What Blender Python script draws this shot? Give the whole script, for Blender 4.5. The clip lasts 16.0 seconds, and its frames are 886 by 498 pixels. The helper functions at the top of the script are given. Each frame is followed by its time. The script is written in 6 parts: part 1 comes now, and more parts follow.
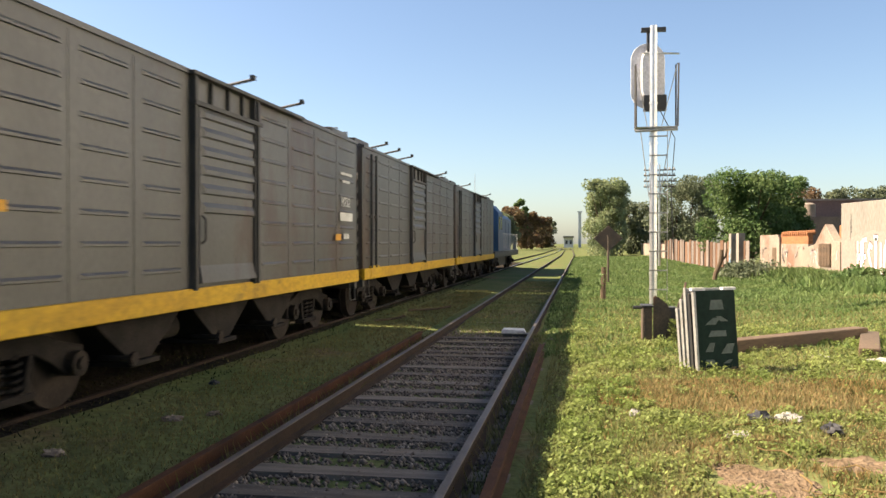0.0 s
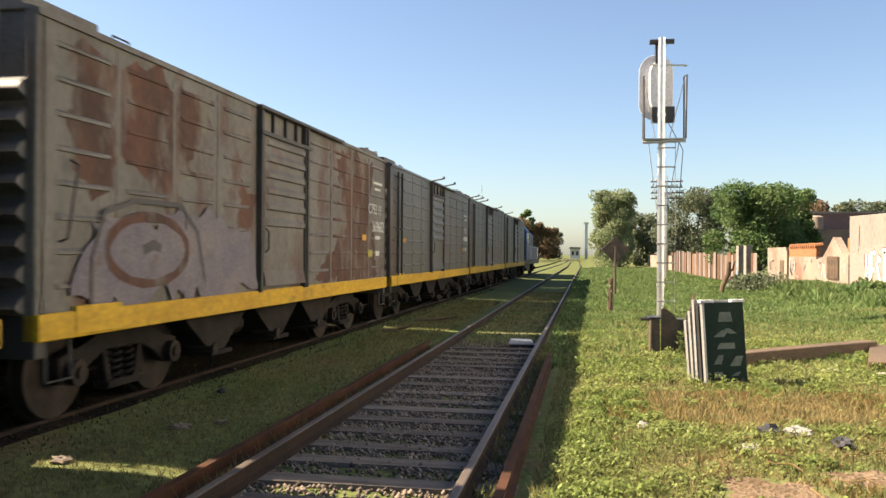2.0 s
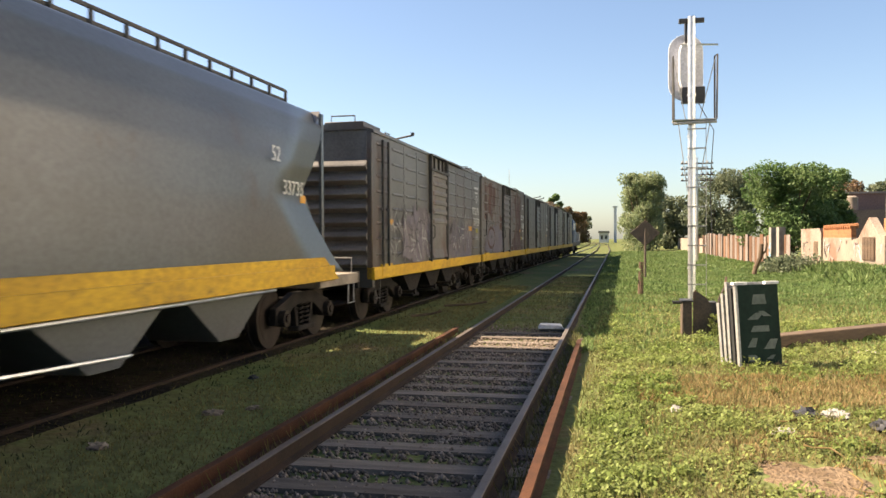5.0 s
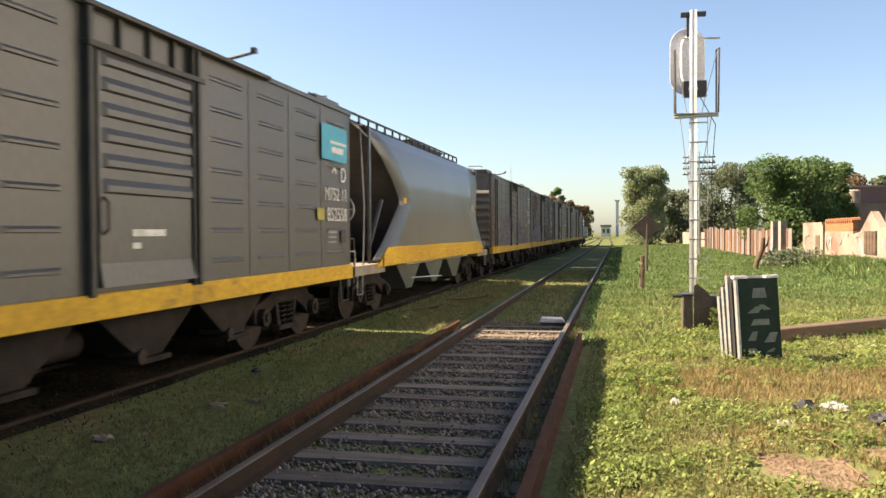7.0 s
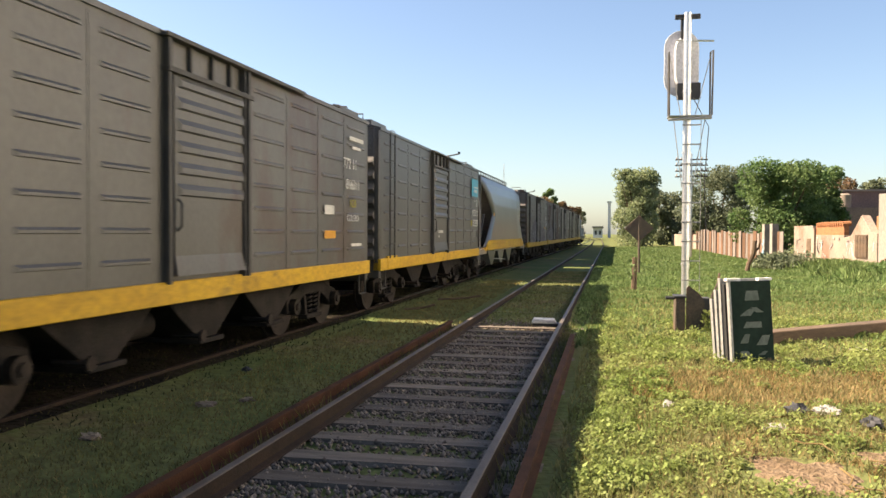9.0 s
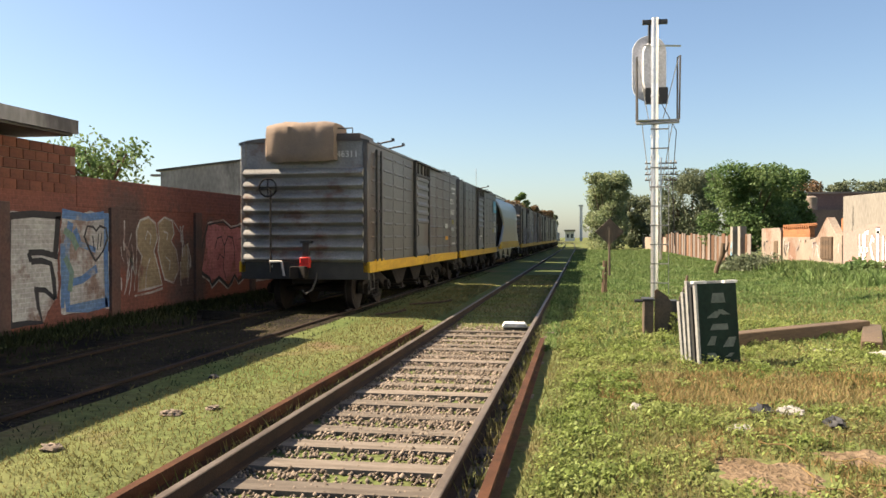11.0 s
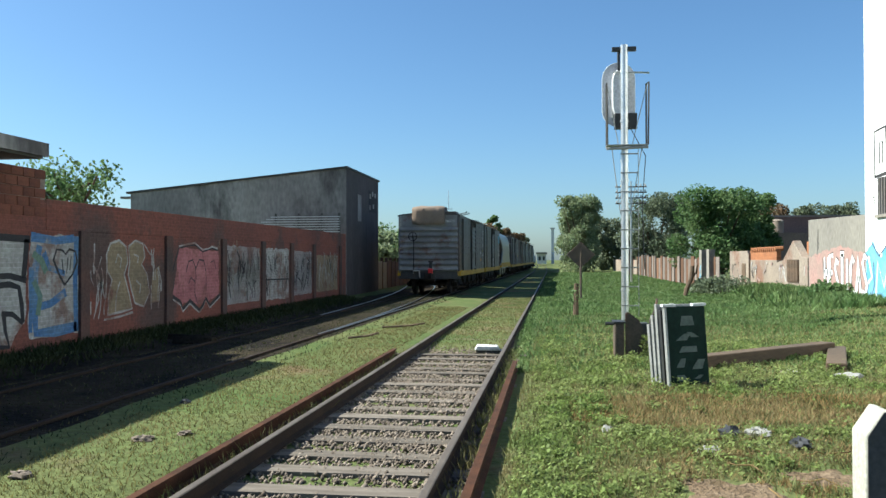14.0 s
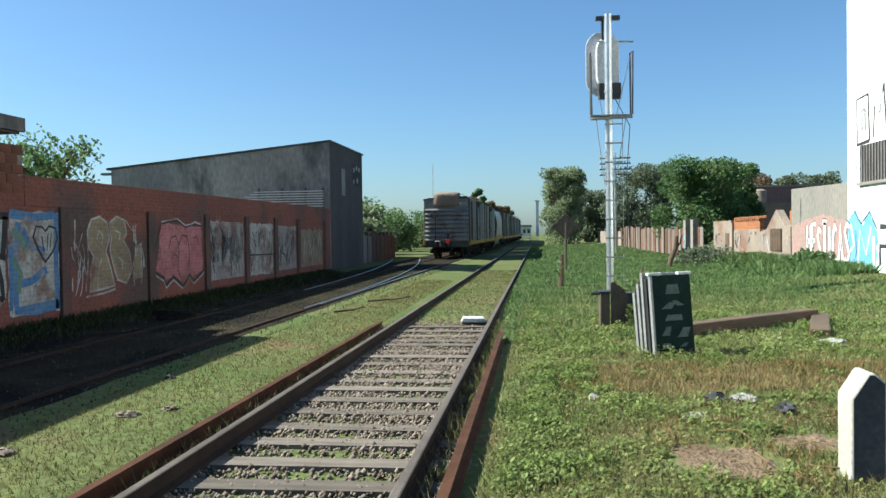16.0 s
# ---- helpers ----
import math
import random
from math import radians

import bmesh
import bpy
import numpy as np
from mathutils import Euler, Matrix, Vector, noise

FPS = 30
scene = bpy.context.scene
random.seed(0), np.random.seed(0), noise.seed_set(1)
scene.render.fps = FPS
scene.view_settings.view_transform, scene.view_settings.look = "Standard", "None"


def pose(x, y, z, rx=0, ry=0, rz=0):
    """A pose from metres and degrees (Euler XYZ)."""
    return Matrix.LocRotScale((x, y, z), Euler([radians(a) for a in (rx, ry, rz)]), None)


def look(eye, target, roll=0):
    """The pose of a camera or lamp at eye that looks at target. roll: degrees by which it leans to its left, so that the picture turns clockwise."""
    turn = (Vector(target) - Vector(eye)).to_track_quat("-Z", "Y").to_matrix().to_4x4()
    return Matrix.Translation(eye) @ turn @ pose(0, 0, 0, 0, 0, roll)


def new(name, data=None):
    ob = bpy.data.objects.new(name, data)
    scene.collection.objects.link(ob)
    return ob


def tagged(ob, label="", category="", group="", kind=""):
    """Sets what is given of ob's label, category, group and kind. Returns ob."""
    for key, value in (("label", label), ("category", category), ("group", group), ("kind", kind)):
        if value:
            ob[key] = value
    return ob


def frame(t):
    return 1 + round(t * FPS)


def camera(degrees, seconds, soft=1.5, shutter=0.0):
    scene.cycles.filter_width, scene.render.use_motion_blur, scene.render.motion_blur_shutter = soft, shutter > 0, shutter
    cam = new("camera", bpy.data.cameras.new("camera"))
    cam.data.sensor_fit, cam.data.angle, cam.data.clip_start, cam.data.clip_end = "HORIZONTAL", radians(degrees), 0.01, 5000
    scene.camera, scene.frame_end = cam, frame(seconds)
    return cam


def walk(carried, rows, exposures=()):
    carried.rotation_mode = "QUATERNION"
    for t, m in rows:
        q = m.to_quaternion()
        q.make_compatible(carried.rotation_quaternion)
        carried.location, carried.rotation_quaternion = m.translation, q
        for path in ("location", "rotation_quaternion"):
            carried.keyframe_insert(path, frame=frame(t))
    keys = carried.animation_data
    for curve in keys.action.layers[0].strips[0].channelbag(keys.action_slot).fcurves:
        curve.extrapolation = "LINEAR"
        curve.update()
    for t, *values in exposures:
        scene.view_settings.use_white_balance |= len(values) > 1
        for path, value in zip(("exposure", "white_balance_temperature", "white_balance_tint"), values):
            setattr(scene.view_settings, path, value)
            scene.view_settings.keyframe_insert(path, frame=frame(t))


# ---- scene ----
cam = camera(57.0, 16.0, shutter=0.3)
PATH = [
    (0, (1.803, 0.087, 1.828), (1.469, 2.059, 1.812), -0.0),
    (0.5, (1.799, 0.106, 1.835), (1.456, 2.076, 1.813), 0.0),
    (1, (1.795, -0.008, 1.84), (1.461, 1.964, 1.815), 0.6),
    (1.5, (1.776, 0.044, 1.836), (1.41, 2.01, 1.811), 0.8),
    (2, (1.776, 0.076, 1.826), (1.427, 2.046, 1.835), 0.4),
    (2.5, (1.785, 0.121, 1.835), (1.413, 2.086, 1.838), 0.1),
    (3, (1.772, 0.101, 1.831), (1.385, 2.063, 1.824), 0.6),
    (3.5, (1.771, 0.099, 1.819), (1.379, 2.06, 1.799), -0.0),
    (4, (1.761, 0.124, 1.813), (1.352, 2.082, 1.795), 0.0),
    (6.5, (1.772, 0.089, 1.819), (1.353, 2.044, 1.777), -0.5),
    (7, (1.777, 0.073, 1.816), (1.356, 2.028, 1.775), -0.3),
    (7.5, (1.765, 0.071, 1.823), (1.331, 2.023, 1.784), -0.1),
    (8, (1.754, 0.095, 1.807), (1.336, 2.051, 1.762), 0.1),
    (10.5, (1.785, 0.128, 1.823), (1.414, 2.093, 1.791), -0.0),
    (11, (1.808, 0.136, 1.821), (1.471, 2.107, 1.79), -0.1),
    (11.5, (1.824, 0.134, 1.815), (1.499, 2.107, 1.794), -0.1),
    (12, (1.827, 0.081, 1.83), (1.54, 2.06, 1.795), 0.1),
    (12.5, (1.822, 0.059, 1.833), (1.581, 2.044, 1.852), 0.9),
    (13, (1.819, 0.129, 1.817), (1.559, 2.112, 1.812), 0.8),
    (13.5, (1.807, 0.07, 1.829), (1.541, 2.052, 1.84), -0.1),
    (14, (1.809, 0.052, 1.839), (1.539, 2.034, 1.863), -0.1),
    (14.5, (1.8, 0.086, 1.828), (1.532, 2.068, 1.838), 0.4),
    (15, (1.816, 0.084, 1.82), (1.558, 2.067, 1.818), 0.3),
    (15.5, (1.804, 0.106, 1.802), (1.562, 2.091, 1.791), -0.1),
    (16, (1.8, 0.12, 1.803), (1.566, 2.106, 1.763), -0.8),
]
walk(cam, [(t, look(eye, target, roll)) for t, eye, target, roll in PATH],
     [(0, 2.01, 8200, 14), (8, 2.15, 8450, 16), (10.5, 1.97, 8300, 14), (11.5, 1.79, 7950, 12), (12.0, 1.74, 8050, 13), (12.5, 1.55, 6400, 0), (14, 1.48, 6000, -1), (16, 1.48, 6000, -1)])

# ---- light ----
SUN_EL, SUN_AZ = 41.0, 1.0      # sun stands over the brick wall side, slightly ahead
world = bpy.data.worlds.new("sky")
scene.world = world
world.use_nodes = True
wn = world.node_tree
sky = wn.nodes.new("ShaderNodeTexSky")
sky.sky_type, sky.sun_disc = "NISHITA", False
sky.sun_elevation, sky.sun_rotation = radians(SUN_EL), radians(-90 + SUN_AZ)
sky.air_density, sky.dust_density, sky.ozone_density = 1.0, 0.9, 5.0
tone = wn.nodes.new("ShaderNodeMix")          # clear, slightly bluer air all over
tone.data_type, tone.blend_type = "RGBA", "MULTIPLY"
tone.inputs[0].default_value, tone.inputs[7].default_value = 1.0, (0.94, 1.015, 1.085, 1)
wn.links.new(sky.outputs[0], tone.inputs[6])
wn.links.new(tone.outputs[2], wn.nodes["Background"].inputs[0])
wn.nodes["Background"].inputs[1].default_value = 0.0515
sun = new("sun", bpy.data.lights.new("sun", "SUN"))
sun.data.energy, sun.data.angle, sun.data.color = 4.9, radians(0.5), (1.0, 0.93, 0.82)
sun.matrix_world = look((-30, 0.3, 27), (0, 0, 0.9))


# ---- materials ----
def mat(name, a, b=None, scale=1.5, fine=40.0, rough=0.8, metal=0.0, bump=0.3, dist=0.01, stretch=(1, 1, 1), third=None, cut=0.6, vary=0.0, spec=0.4):
    """Two-scale noise between colours a and b, with patches of a third colour above cut."""
    m = bpy.data.materials.new(name)
    m.use_nodes = True
    n, l = m.node_tree.nodes, m.node_tree.links
    p = n["Principled BSDF"]
    p.inputs["Roughness"].default_value, p.inputs["Metallic"].default_value = rough, metal
    p.inputs["Specular IOR Level"].default_value = spec
    b = b or tuple(c * 0.75 for c in a)
    tc = n.new("ShaderNodeTexCoord")
    mp = n.new("ShaderNodeMapping")
    mp.inputs["Scale"].default_value = stretch
    l.new(tc.outputs["Object"], mp.inputs[0])
    n1, n2 = n.new("ShaderNodeTexNoise"), n.new("ShaderNodeTexNoise")
    n1.inputs["Scale"].default_value, n1.inputs["Detail"].default_value = scale, 5
    n2.inputs["Scale"].default_value, n2.inputs["Detail"].default_value = fine, 4
    l.new(mp.outputs[0], n1.inputs[0]), l.new(mp.outputs[0], n2.inputs[0])
    r = n.new("ShaderNodeValToRGB")
    r.color_ramp.elements[0].position, r.color_ramp.elements[1].position = 0.35, 0.65
    r.color_ramp.elements[0].color, r.color_ramp.elements[1].color = (*a, 1), (*b, 1)
    l.new(n1.outputs[0], r.inputs[0])
    out = r.outputs[0]
    if third:
        n3 = n.new("ShaderNodeTexNoise")
        n3.inputs["Scale"].default_value, n3.inputs["Detail"].default_value, n3.inputs["Roughness"].default_value = scale * 0.8, 9, 0.65
        off = n.new("ShaderNodeVectorMath")
        off.inputs[1].default_value = (7.3, 2.1, 5.7)
        l.new(mp.outputs[0], off.inputs[0]), l.new(off.outputs[0], n3.inputs[0])
        r3 = n.new("ShaderNodeValToRGB")
        r3.color_ramp.elements[0].position, r3.color_ramp.elements[1].position = cut - 0.04, cut + 0.06
        l.new(n3.outputs[0], r3.inputs[0])
        mx = n.new("ShaderNodeMix")
        mx.data_type = "RGBA"
        l.new(r3.outputs[0], mx.inputs[0]), l.new(out, mx.inputs[6])
        mx.inputs[7].default_value = (*third, 1)
        out = mx.outputs[2]
    # fine value grain, and a change from piece to piece
    mul = n.new("ShaderNodeHueSaturation")
    rng = n.new("ShaderNodeMapRange")
    rng.inputs[1].default_value, rng.inputs[2].default_value, rng.inputs[3].default_value, rng.inputs[4].default_value = 0.3, 0.7, 0.78, 1.2
    l.new(n2.outputs[0], rng.inputs[0])
    val = rng.outputs[0]
    if vary:
        oi = n.new("ShaderNodeObjectInfo")
        ge = n.new("ShaderNodeNewGeometry")
        ad = n.new("ShaderNodeMath")
        l.new(oi.outputs["Random"], ad.inputs[0]), l.new(ge.outputs["Random Per Island"], ad.inputs[1])
        fr = n.new("ShaderNodeMath")
        fr.operation = "FRACT"
        l.new(ad.outputs[0], fr.inputs[0])
        r2 = n.new("ShaderNodeMapRange")
        r2.inputs[3].default_value, r2.inputs[4].default_value = 1 - vary, 1 + vary
        l.new(fr.outputs[0], r2.inputs[0])
        pm = n.new("ShaderNodeMath")
        pm.operation = "MULTIPLY"
        l.new(val, pm.inputs[0]), l.new(r2.outputs[0], pm.inputs[1])
        val = pm.outputs[0]
    l.new(val, mul.inputs["Value"]), l.new(out, mul.inputs["Color"])
    l.new(mul.outputs[0], p.inputs["Base Color"])
    if bump:
        bp = n.new("ShaderNodeBump")
        bp.inputs["Strength"].default_value, bp.inputs["Distance"].default_value = bump, dist
        l.new(n2.outputs[0], bp.inputs["Height"]), l.new(bp.outputs[0], p.inputs["Normal"])
    return m


def leafy(name, a, b, rough=0.55):
    m = mat(name, a, b, scale=0.8, fine=6, rough=rough, bump=0, vary=0.35, spec=0.15)
    n, l = m.node_tree.nodes, m.node_tree.links
    p = n["Principled BSDF"]
    tr, mx = n.new("ShaderNodeBsdfTranslucent"), n.new("ShaderNodeMixShader")
    mx.inputs[0].default_value = 0.42
    l.new(p.inputs["Base Color"].links[0].from_socket, tr.inputs[0])
    l.new(p.outputs[0], mx.inputs[1]), l.new(tr.outputs[0], mx.inputs[2])
    l.new(mx.outputs[0], n["Material Output"].inputs[0])
    return m


GREY = mat("grey_wagon_paint", (0.082, 0.0774, 0.0703), (0.0571, 0.0531, 0.0482), 0.9, 30, 0.45, bump=0.15, spec=0.55, stretch=(1, 1, 0.45), third=(0.0546, 0.0337, 0.0248), cut=0.545)
NEWGREY = mat("fresh_grey_paint", (0.0605, 0.058, 0.0561), (0.0508, 0.0483, 0.0465), 0.6, 25, 0.4, bump=0.08, spec=0.55, stretch=(1, 1, 0.4))
RUSTY = mat("rusting_grey_paint", (0.136, 0.124, 0.108), (0.0929, 0.0808, 0.0689), 1.3, 22, 0.6, bump=0.25, stretch=(1, 1, 0.55), third=(0.0828, 0.0371, 0.0225), cut=0.565)
RUSTBROWN = mat("rust_brown_steel", (0.108, 0.048, 0.032), (0.056, 0.0304, 0.0232), 1.9, 20, 0.85, bump=0.3, stretch=(1, 1, 0.42), third=(0.148, 0.128, 0.108), cut=0.55)
DARKEND = mat("dark_end_paint", (0.12, 0.112, 0.106), (0.072, 0.0664, 0.0624), 1.2, 25, 0.5, bump=0.15, third=(0.08, 0.044, 0.032), cut=0.64)
TANKGREY = mat("hopper_grey_paint", (0.091, 0.098, 0.105), (0.07, 0.0735, 0.077), 0.5, 20, 0.28, bump=0.03, third=(0.07, 0.049, 0.035), cut=0.68)
YELLOW = mat("sill_yellow_paint", (0.527, 0.306, 0.017), (0.425, 0.23, 0.0127), 1.2, 18, 0.6, bump=0.15, third=(0.102, 0.0595, 0.0255), cut=0.66, stretch=(1, 0.4, 1))
DARKTRIM = mat("dark_steel", (0.05, 0.045, 0.04), (0.03, 0.028, 0.026), 3, 40, 0.6, bump=0.2)
# Gear and wheel colours are darkened to carry the shade under the wagons.
UNDER = mat("greasy_shaded_gear", (0.026, 0.021, 0.018), (0.012, 0.010, 0.009), 3, 35, 0.75, bump=0.3, dist=0.02, spec=0.12)
WHEELMAT = mat("worn_wheel_steel", (0.045, 0.034, 0.028), (0.022, 0.018, 0.016), 4, 40, 0.55, 0.3, bump=0.15, spec=0.12)
BLUE = mat("blue_loco_paint", (0.014, 0.07, 0.16), (0.01, 0.05, 0.12), 1, 20, 0.45, bump=0.05)
CLOTH = mat("tan_tarpaulin", (0.218, 0.156, 0.116), (0.16, 0.122, 0.0986), 1.5, 60, 0.9, bump=0.3)
RED = mat("red_lamp", (0.6, 0.03, 0.02), (0.5, 0.02, 0.02), 3, 20, 0.4, bump=0)
LETTER = mat("white_lettering", (0.62, 0.61, 0.58), (0.46, 0.45, 0.42), 4, 40, 0.7, bump=0, third=(0.18, 0.17, 0.15), cut=0.62)
LETTER_Y = mat("faded_yellow_lettering", (0.35, 0.30, 0.06), (0.25, 0.22, 0.06), 4, 40, 0.7, bump=0)
ORANGE = mat("orange_plate", (0.617, 0.285, 0.0285), (0.522, 0.237, 0.0285), 4, 40, 0.6, bump=0)
LOGOBLUE = mat("light_blue_panel", (0.02, 0.29, 0.42), (0.02, 0.25, 0.37), 4, 40, 0.5, bump=0)
GRAFWHITE = mat("silver_graffiti_paint", (0.335, 0.324, 0.314), (0.223, 0.213, 0.203), 2, 30, 0.6, bump=0)
GRAFDARK = mat("dark_graffiti_paint", (0.036, 0.0336, 0.036), (0.056, 0.048, 0.048), 2, 30, 0.6, bump=0)
GRAFVIOLET = mat("violet_graffiti_paint", (0.115, 0.10, 0.125), (0.16, 0.135, 0.14), 2, 30, 0.7, bump=0, third=(0.12, 0.085, 0.07), cut=0.62)

RAILSIDE = mat("rusty_rail", (0.0713, 0.031, 0.0174), (0.0384, 0.0186, 0.0118), 3, 60, 0.85, bump=0.3, spec=0.12)
RAILDARK = mat("dark_rail_side", (0.0341, 0.0217, 0.0161), (0.0217, 0.0161, 0.0136), 4, 60, 0.85, bump=0.3, spec=0.12)
RAILTOP = mat("worn_rail_head", (0.124, 0.102, 0.0837), (0.0868, 0.0682, 0.0546), 2, 50, 0.55, 0.12, bump=0.05, spec=0.2)
RAILSHINE = mat("polished_rail_head", (0.341, 0.329, 0.31), (0.279, 0.267, 0.248), 2, 50, 0.28, 0.9, bump=0.03)
# Real dark soil, taken darker: shade along the train's track is coloured in.
SHADEDSOIL = mat("oily_shaded_soil", (0.0246, 0.0194, 0.015), (0.0378, 0.0299, 0.0194), 0.9, 12, 0.95, bump=1.0, dist=0.06, third=(0.0141, 0.0114, 0.0106), cut=0.52, spec=0.05)
STRAW = leafy("dry_straw", (0.22, 0.147, 0.0654), (0.27, 0.2, 0.1), 0.7)
WOOD = mat("weathered_sleeper", (0.165, 0.14, 0.118), (0.10, 0.083, 0.07), 3, 25, 0.9, bump=0.5, stretch=(0.4, 3, 2), vary=0.25, spec=0.12)
BEAMWOOD = mat("old_timber", (0.0968, 0.0616, 0.0374), (0.0572, 0.0374, 0.0242), 2, 25, 0.9, bump=0.5, stretch=(1, 0.3, 2))
STONE = mat("ballast_stone", (0.205, 0.167, 0.136), (0.118, 0.093, 0.0744), 6, 60, 0.9, bump=0.4, vary=0.4, spec=0.12)
BRICKRED = mat("red_painted_brick", (0.189, 0.0642, 0.0425), (0.133, 0.0491, 0.0378), 0.45, 14, 0.85, bump=0.35, third=(0.0803, 0.0491, 0.0425), cut=0.56)
BRICK = mat("bare_hollow_brick", (0.1575, 0.05625, 0.03375), (0.1125, 0.04125, 0.027), 2, 30, 0.9, bump=0.4, vary=0.22)
MORTAR = mat("mortar", (0.24, 0.19, 0.155), (0.17, 0.13, 0.11), 2, 30, 0.95, bump=0.4)
PILLAR = mat("sooty_pier", (0.1, 0.052, 0.042), (0.065, 0.045, 0.04), 1.5, 20, 0.9, bump=0.3)
CONCRETE = mat("sooty_render", (0.302, 0.283, 0.27), (0.168, 0.154, 0.152), 0.35, 8, 0.9, bump=0.25, third=(0.0837, 0.0747, 0.0747), cut=0.55, stretch=(1, 1, 0.4))
PALEWALL = mat("pale_weathered_render", (0.245, 0.198, 0.158), (0.178, 0.143, 0.115), 0.5, 10, 0.9, bump=0.25, third=(0.166, 0.0951, 0.0673), cut=0.58)
GREYWALL = mat("grey_cement_wall", (0.2, 0.183, 0.157), (0.157, 0.143, 0.126), 0.4, 10, 0.9, bump=0.2, third=(0.122, 0.109, 0.0954), cut=0.66, stretch=(1, 1, 0.4))
WHITE = mat("white_paint", (0.76, 0.76, 0.741), (0.703, 0.703, 0.684), 0.4, 10, 0.75, bump=0.08)
ORANGEWALL = mat("orange_hollow_brick", (0.29, 0.116, 0.0483), (0.232, 0.0917, 0.041), 1, 12, 0.9, bump=0.4)
GALV = mat("galvanised_steel", (0.527, 0.535, 0.544), (0.442, 0.451, 0.459), 3, 40, 0.32, 0.75, bump=0.03)
SHELL = mat("grey_plastic_cover", (0.532, 0.532, 0.551), (0.459, 0.459, 0.486), 1.5, 20, 0.35, bump=0.03)
BLACK = mat("black_paint", (0.022, 0.022, 0.024), (0.03, 0.03, 0.03), 3, 40, 0.5, bump=0.05)
BOXMETAL = mat("dented_dark_steel", (0.05, 0.04, 0.033), (0.085, 0.06, 0.043), 2.5, 30, 0.7, bump=0.3, third=(0.12, 0.06, 0.035), cut=0.6)
SIGNGREEN = mat("dark_green_sign", (0.006, 0.018, 0.014), (0.01, 0.024, 0.018), 2.5, 12, 0.75, bump=0.05, spec=0.12)
SIGNPALE = mat("worn_sign_letter", (0.075, 0.10, 0.09), (0.05, 0.075, 0.065), 3, 20, 0.6, bump=0.05)
ALU = mat("grey_aluminium", (0.286, 0.286, 0.279), (0.224, 0.224, 0.218), 3, 30, 0.5, 0.3, bump=0.05)
PLANK = mat("rusty_sheet_fence", (0.131, 0.0725, 0.0471), (0.0945, 0.0543, 0.0362), 0.7, 15, 0.9, bump=0.2, vary=0.35, spec=0.12)
TIN = mat("corrugated_tin", (0.231, 0.211, 0.19), (0.15, 0.129, 0.116), 1.2, 15, 0.6, 0.2, bump=0.1)
GLASS = mat("dark_glass", (0.03, 0.035, 0.04), (0.04, 0.045, 0.05), 2, 20, 0.12, bump=0, spec=0.6)
DIRT = mat("bare_earth", (0.182, 0.131, 0.0871), (0.122, 0.0832, 0.0535), 5, 25, 0.95, bump=1.0, dist=0.05, third=(0.0954, 0.0673, 0.0396), cut=0.57, spec=0.12)
PAPER = mat("pale_litter", (0.273, 0.264, 0.247), (0.22, 0.211, 0.198), 6, 40, 0.8, bump=0.1)
BAG = mat("black_bag_plastic", (0.03, 0.032, 0.036), (0.045, 0.045, 0.05), 5, 30, 0.55, bump=0.2, spec=0.12)
BARK = mat("bark", (0.12, 0.085, 0.06), (0.08, 0.058, 0.042), 3, 25, 0.95, bump=0.6, dist=0.02, spec=0.12)
LEAF = leafy("weed_leaf", (0.138, 0.191, 0.0517), (0.204, 0.234, 0.0813))
MEADOW = leafy("meadow_blade", (0.0819, 0.139, 0.0473), (0.126, 0.173, 0.0651))
DRYBLADE = leafy("short_dry_blade", (0.115, 0.112, 0.04), (0.17, 0.14, 0.062))
# Darker copy of the grass: shade by wall and train is in the colour.
SHADEGRASS = leafy("shaded_grass_blade", (0.0252, 0.036, 0.013), (0.0396, 0.0446, 0.018))
# Greyed, bluish leaf: distance haze is mixed into the colour.
CROWN_FAR = leafy("hazed_leaf", (0.104, 0.132, 0.08), (0.14, 0.16, 0.1))
BLADE = leafy("grass_blade", (0.0991, 0.121, 0.0392), (0.187, 0.16, 0.0754), 0.6)
CROWN = leafy("tree_leaf", (0.0743, 0.136, 0.048), (0.122, 0.175, 0.0699))
CROWN_PALE = leafy("poplar_leaf", (0.175, 0.225, 0.115), (0.235, 0.27, 0.155))
CROWN_BROWN = leafy("autumn_leaf", (0.156, 0.0923, 0.0568), (0.106, 0.0852, 0.0426))
P_WHITE = mat("mural_white", (0.38, 0.37, 0.35), (0.27, 0.255, 0.24), 1.5, 15, 0.85, bump=0.1, third=(0.19, 0.13, 0.11), cut=0.55)
P_GREY = mat("mural_grey_wash", (0.309, 0.283, 0.277), (0.22, 0.193, 0.187), 1.5, 15, 0.85, bump=0.1, third=(0.167, 0.103, 0.0902), cut=0.58)
SILVEREND = mat("silver_grey_end_paint", (0.23, 0.225, 0.215), (0.14, 0.133, 0.128), 1.2, 25, 0.42, bump=0.12, third=(0.12, 0.07, 0.05), cut=0.58)
CREAM = mat("cream_concrete", (0.346, 0.334, 0.29), (0.301, 0.29, 0.251), 4, 30, 0.8, bump=0.15)
P_BLUE = mat("mural_blue", (0.05, 0.13, 0.30), (0.10, 0.18, 0.29), 1.5, 15, 0.85, bump=0.1, third=(0.22, 0.22, 0.22), cut=0.6)
GREYFACE = mat("dark_grey_concrete_face", (0.095, 0.085, 0.085), (0.06, 0.054, 0.055), 3, 25, 0.85, bump=0.1, third=(0.14, 0.13, 0.12), cut=0.62)
P_GREEN = mat("mural_sage_green", (0.14, 0.20, 0.13), (0.10, 0.17, 0.16), 1.5, 15, 0.85, bump=0.1)
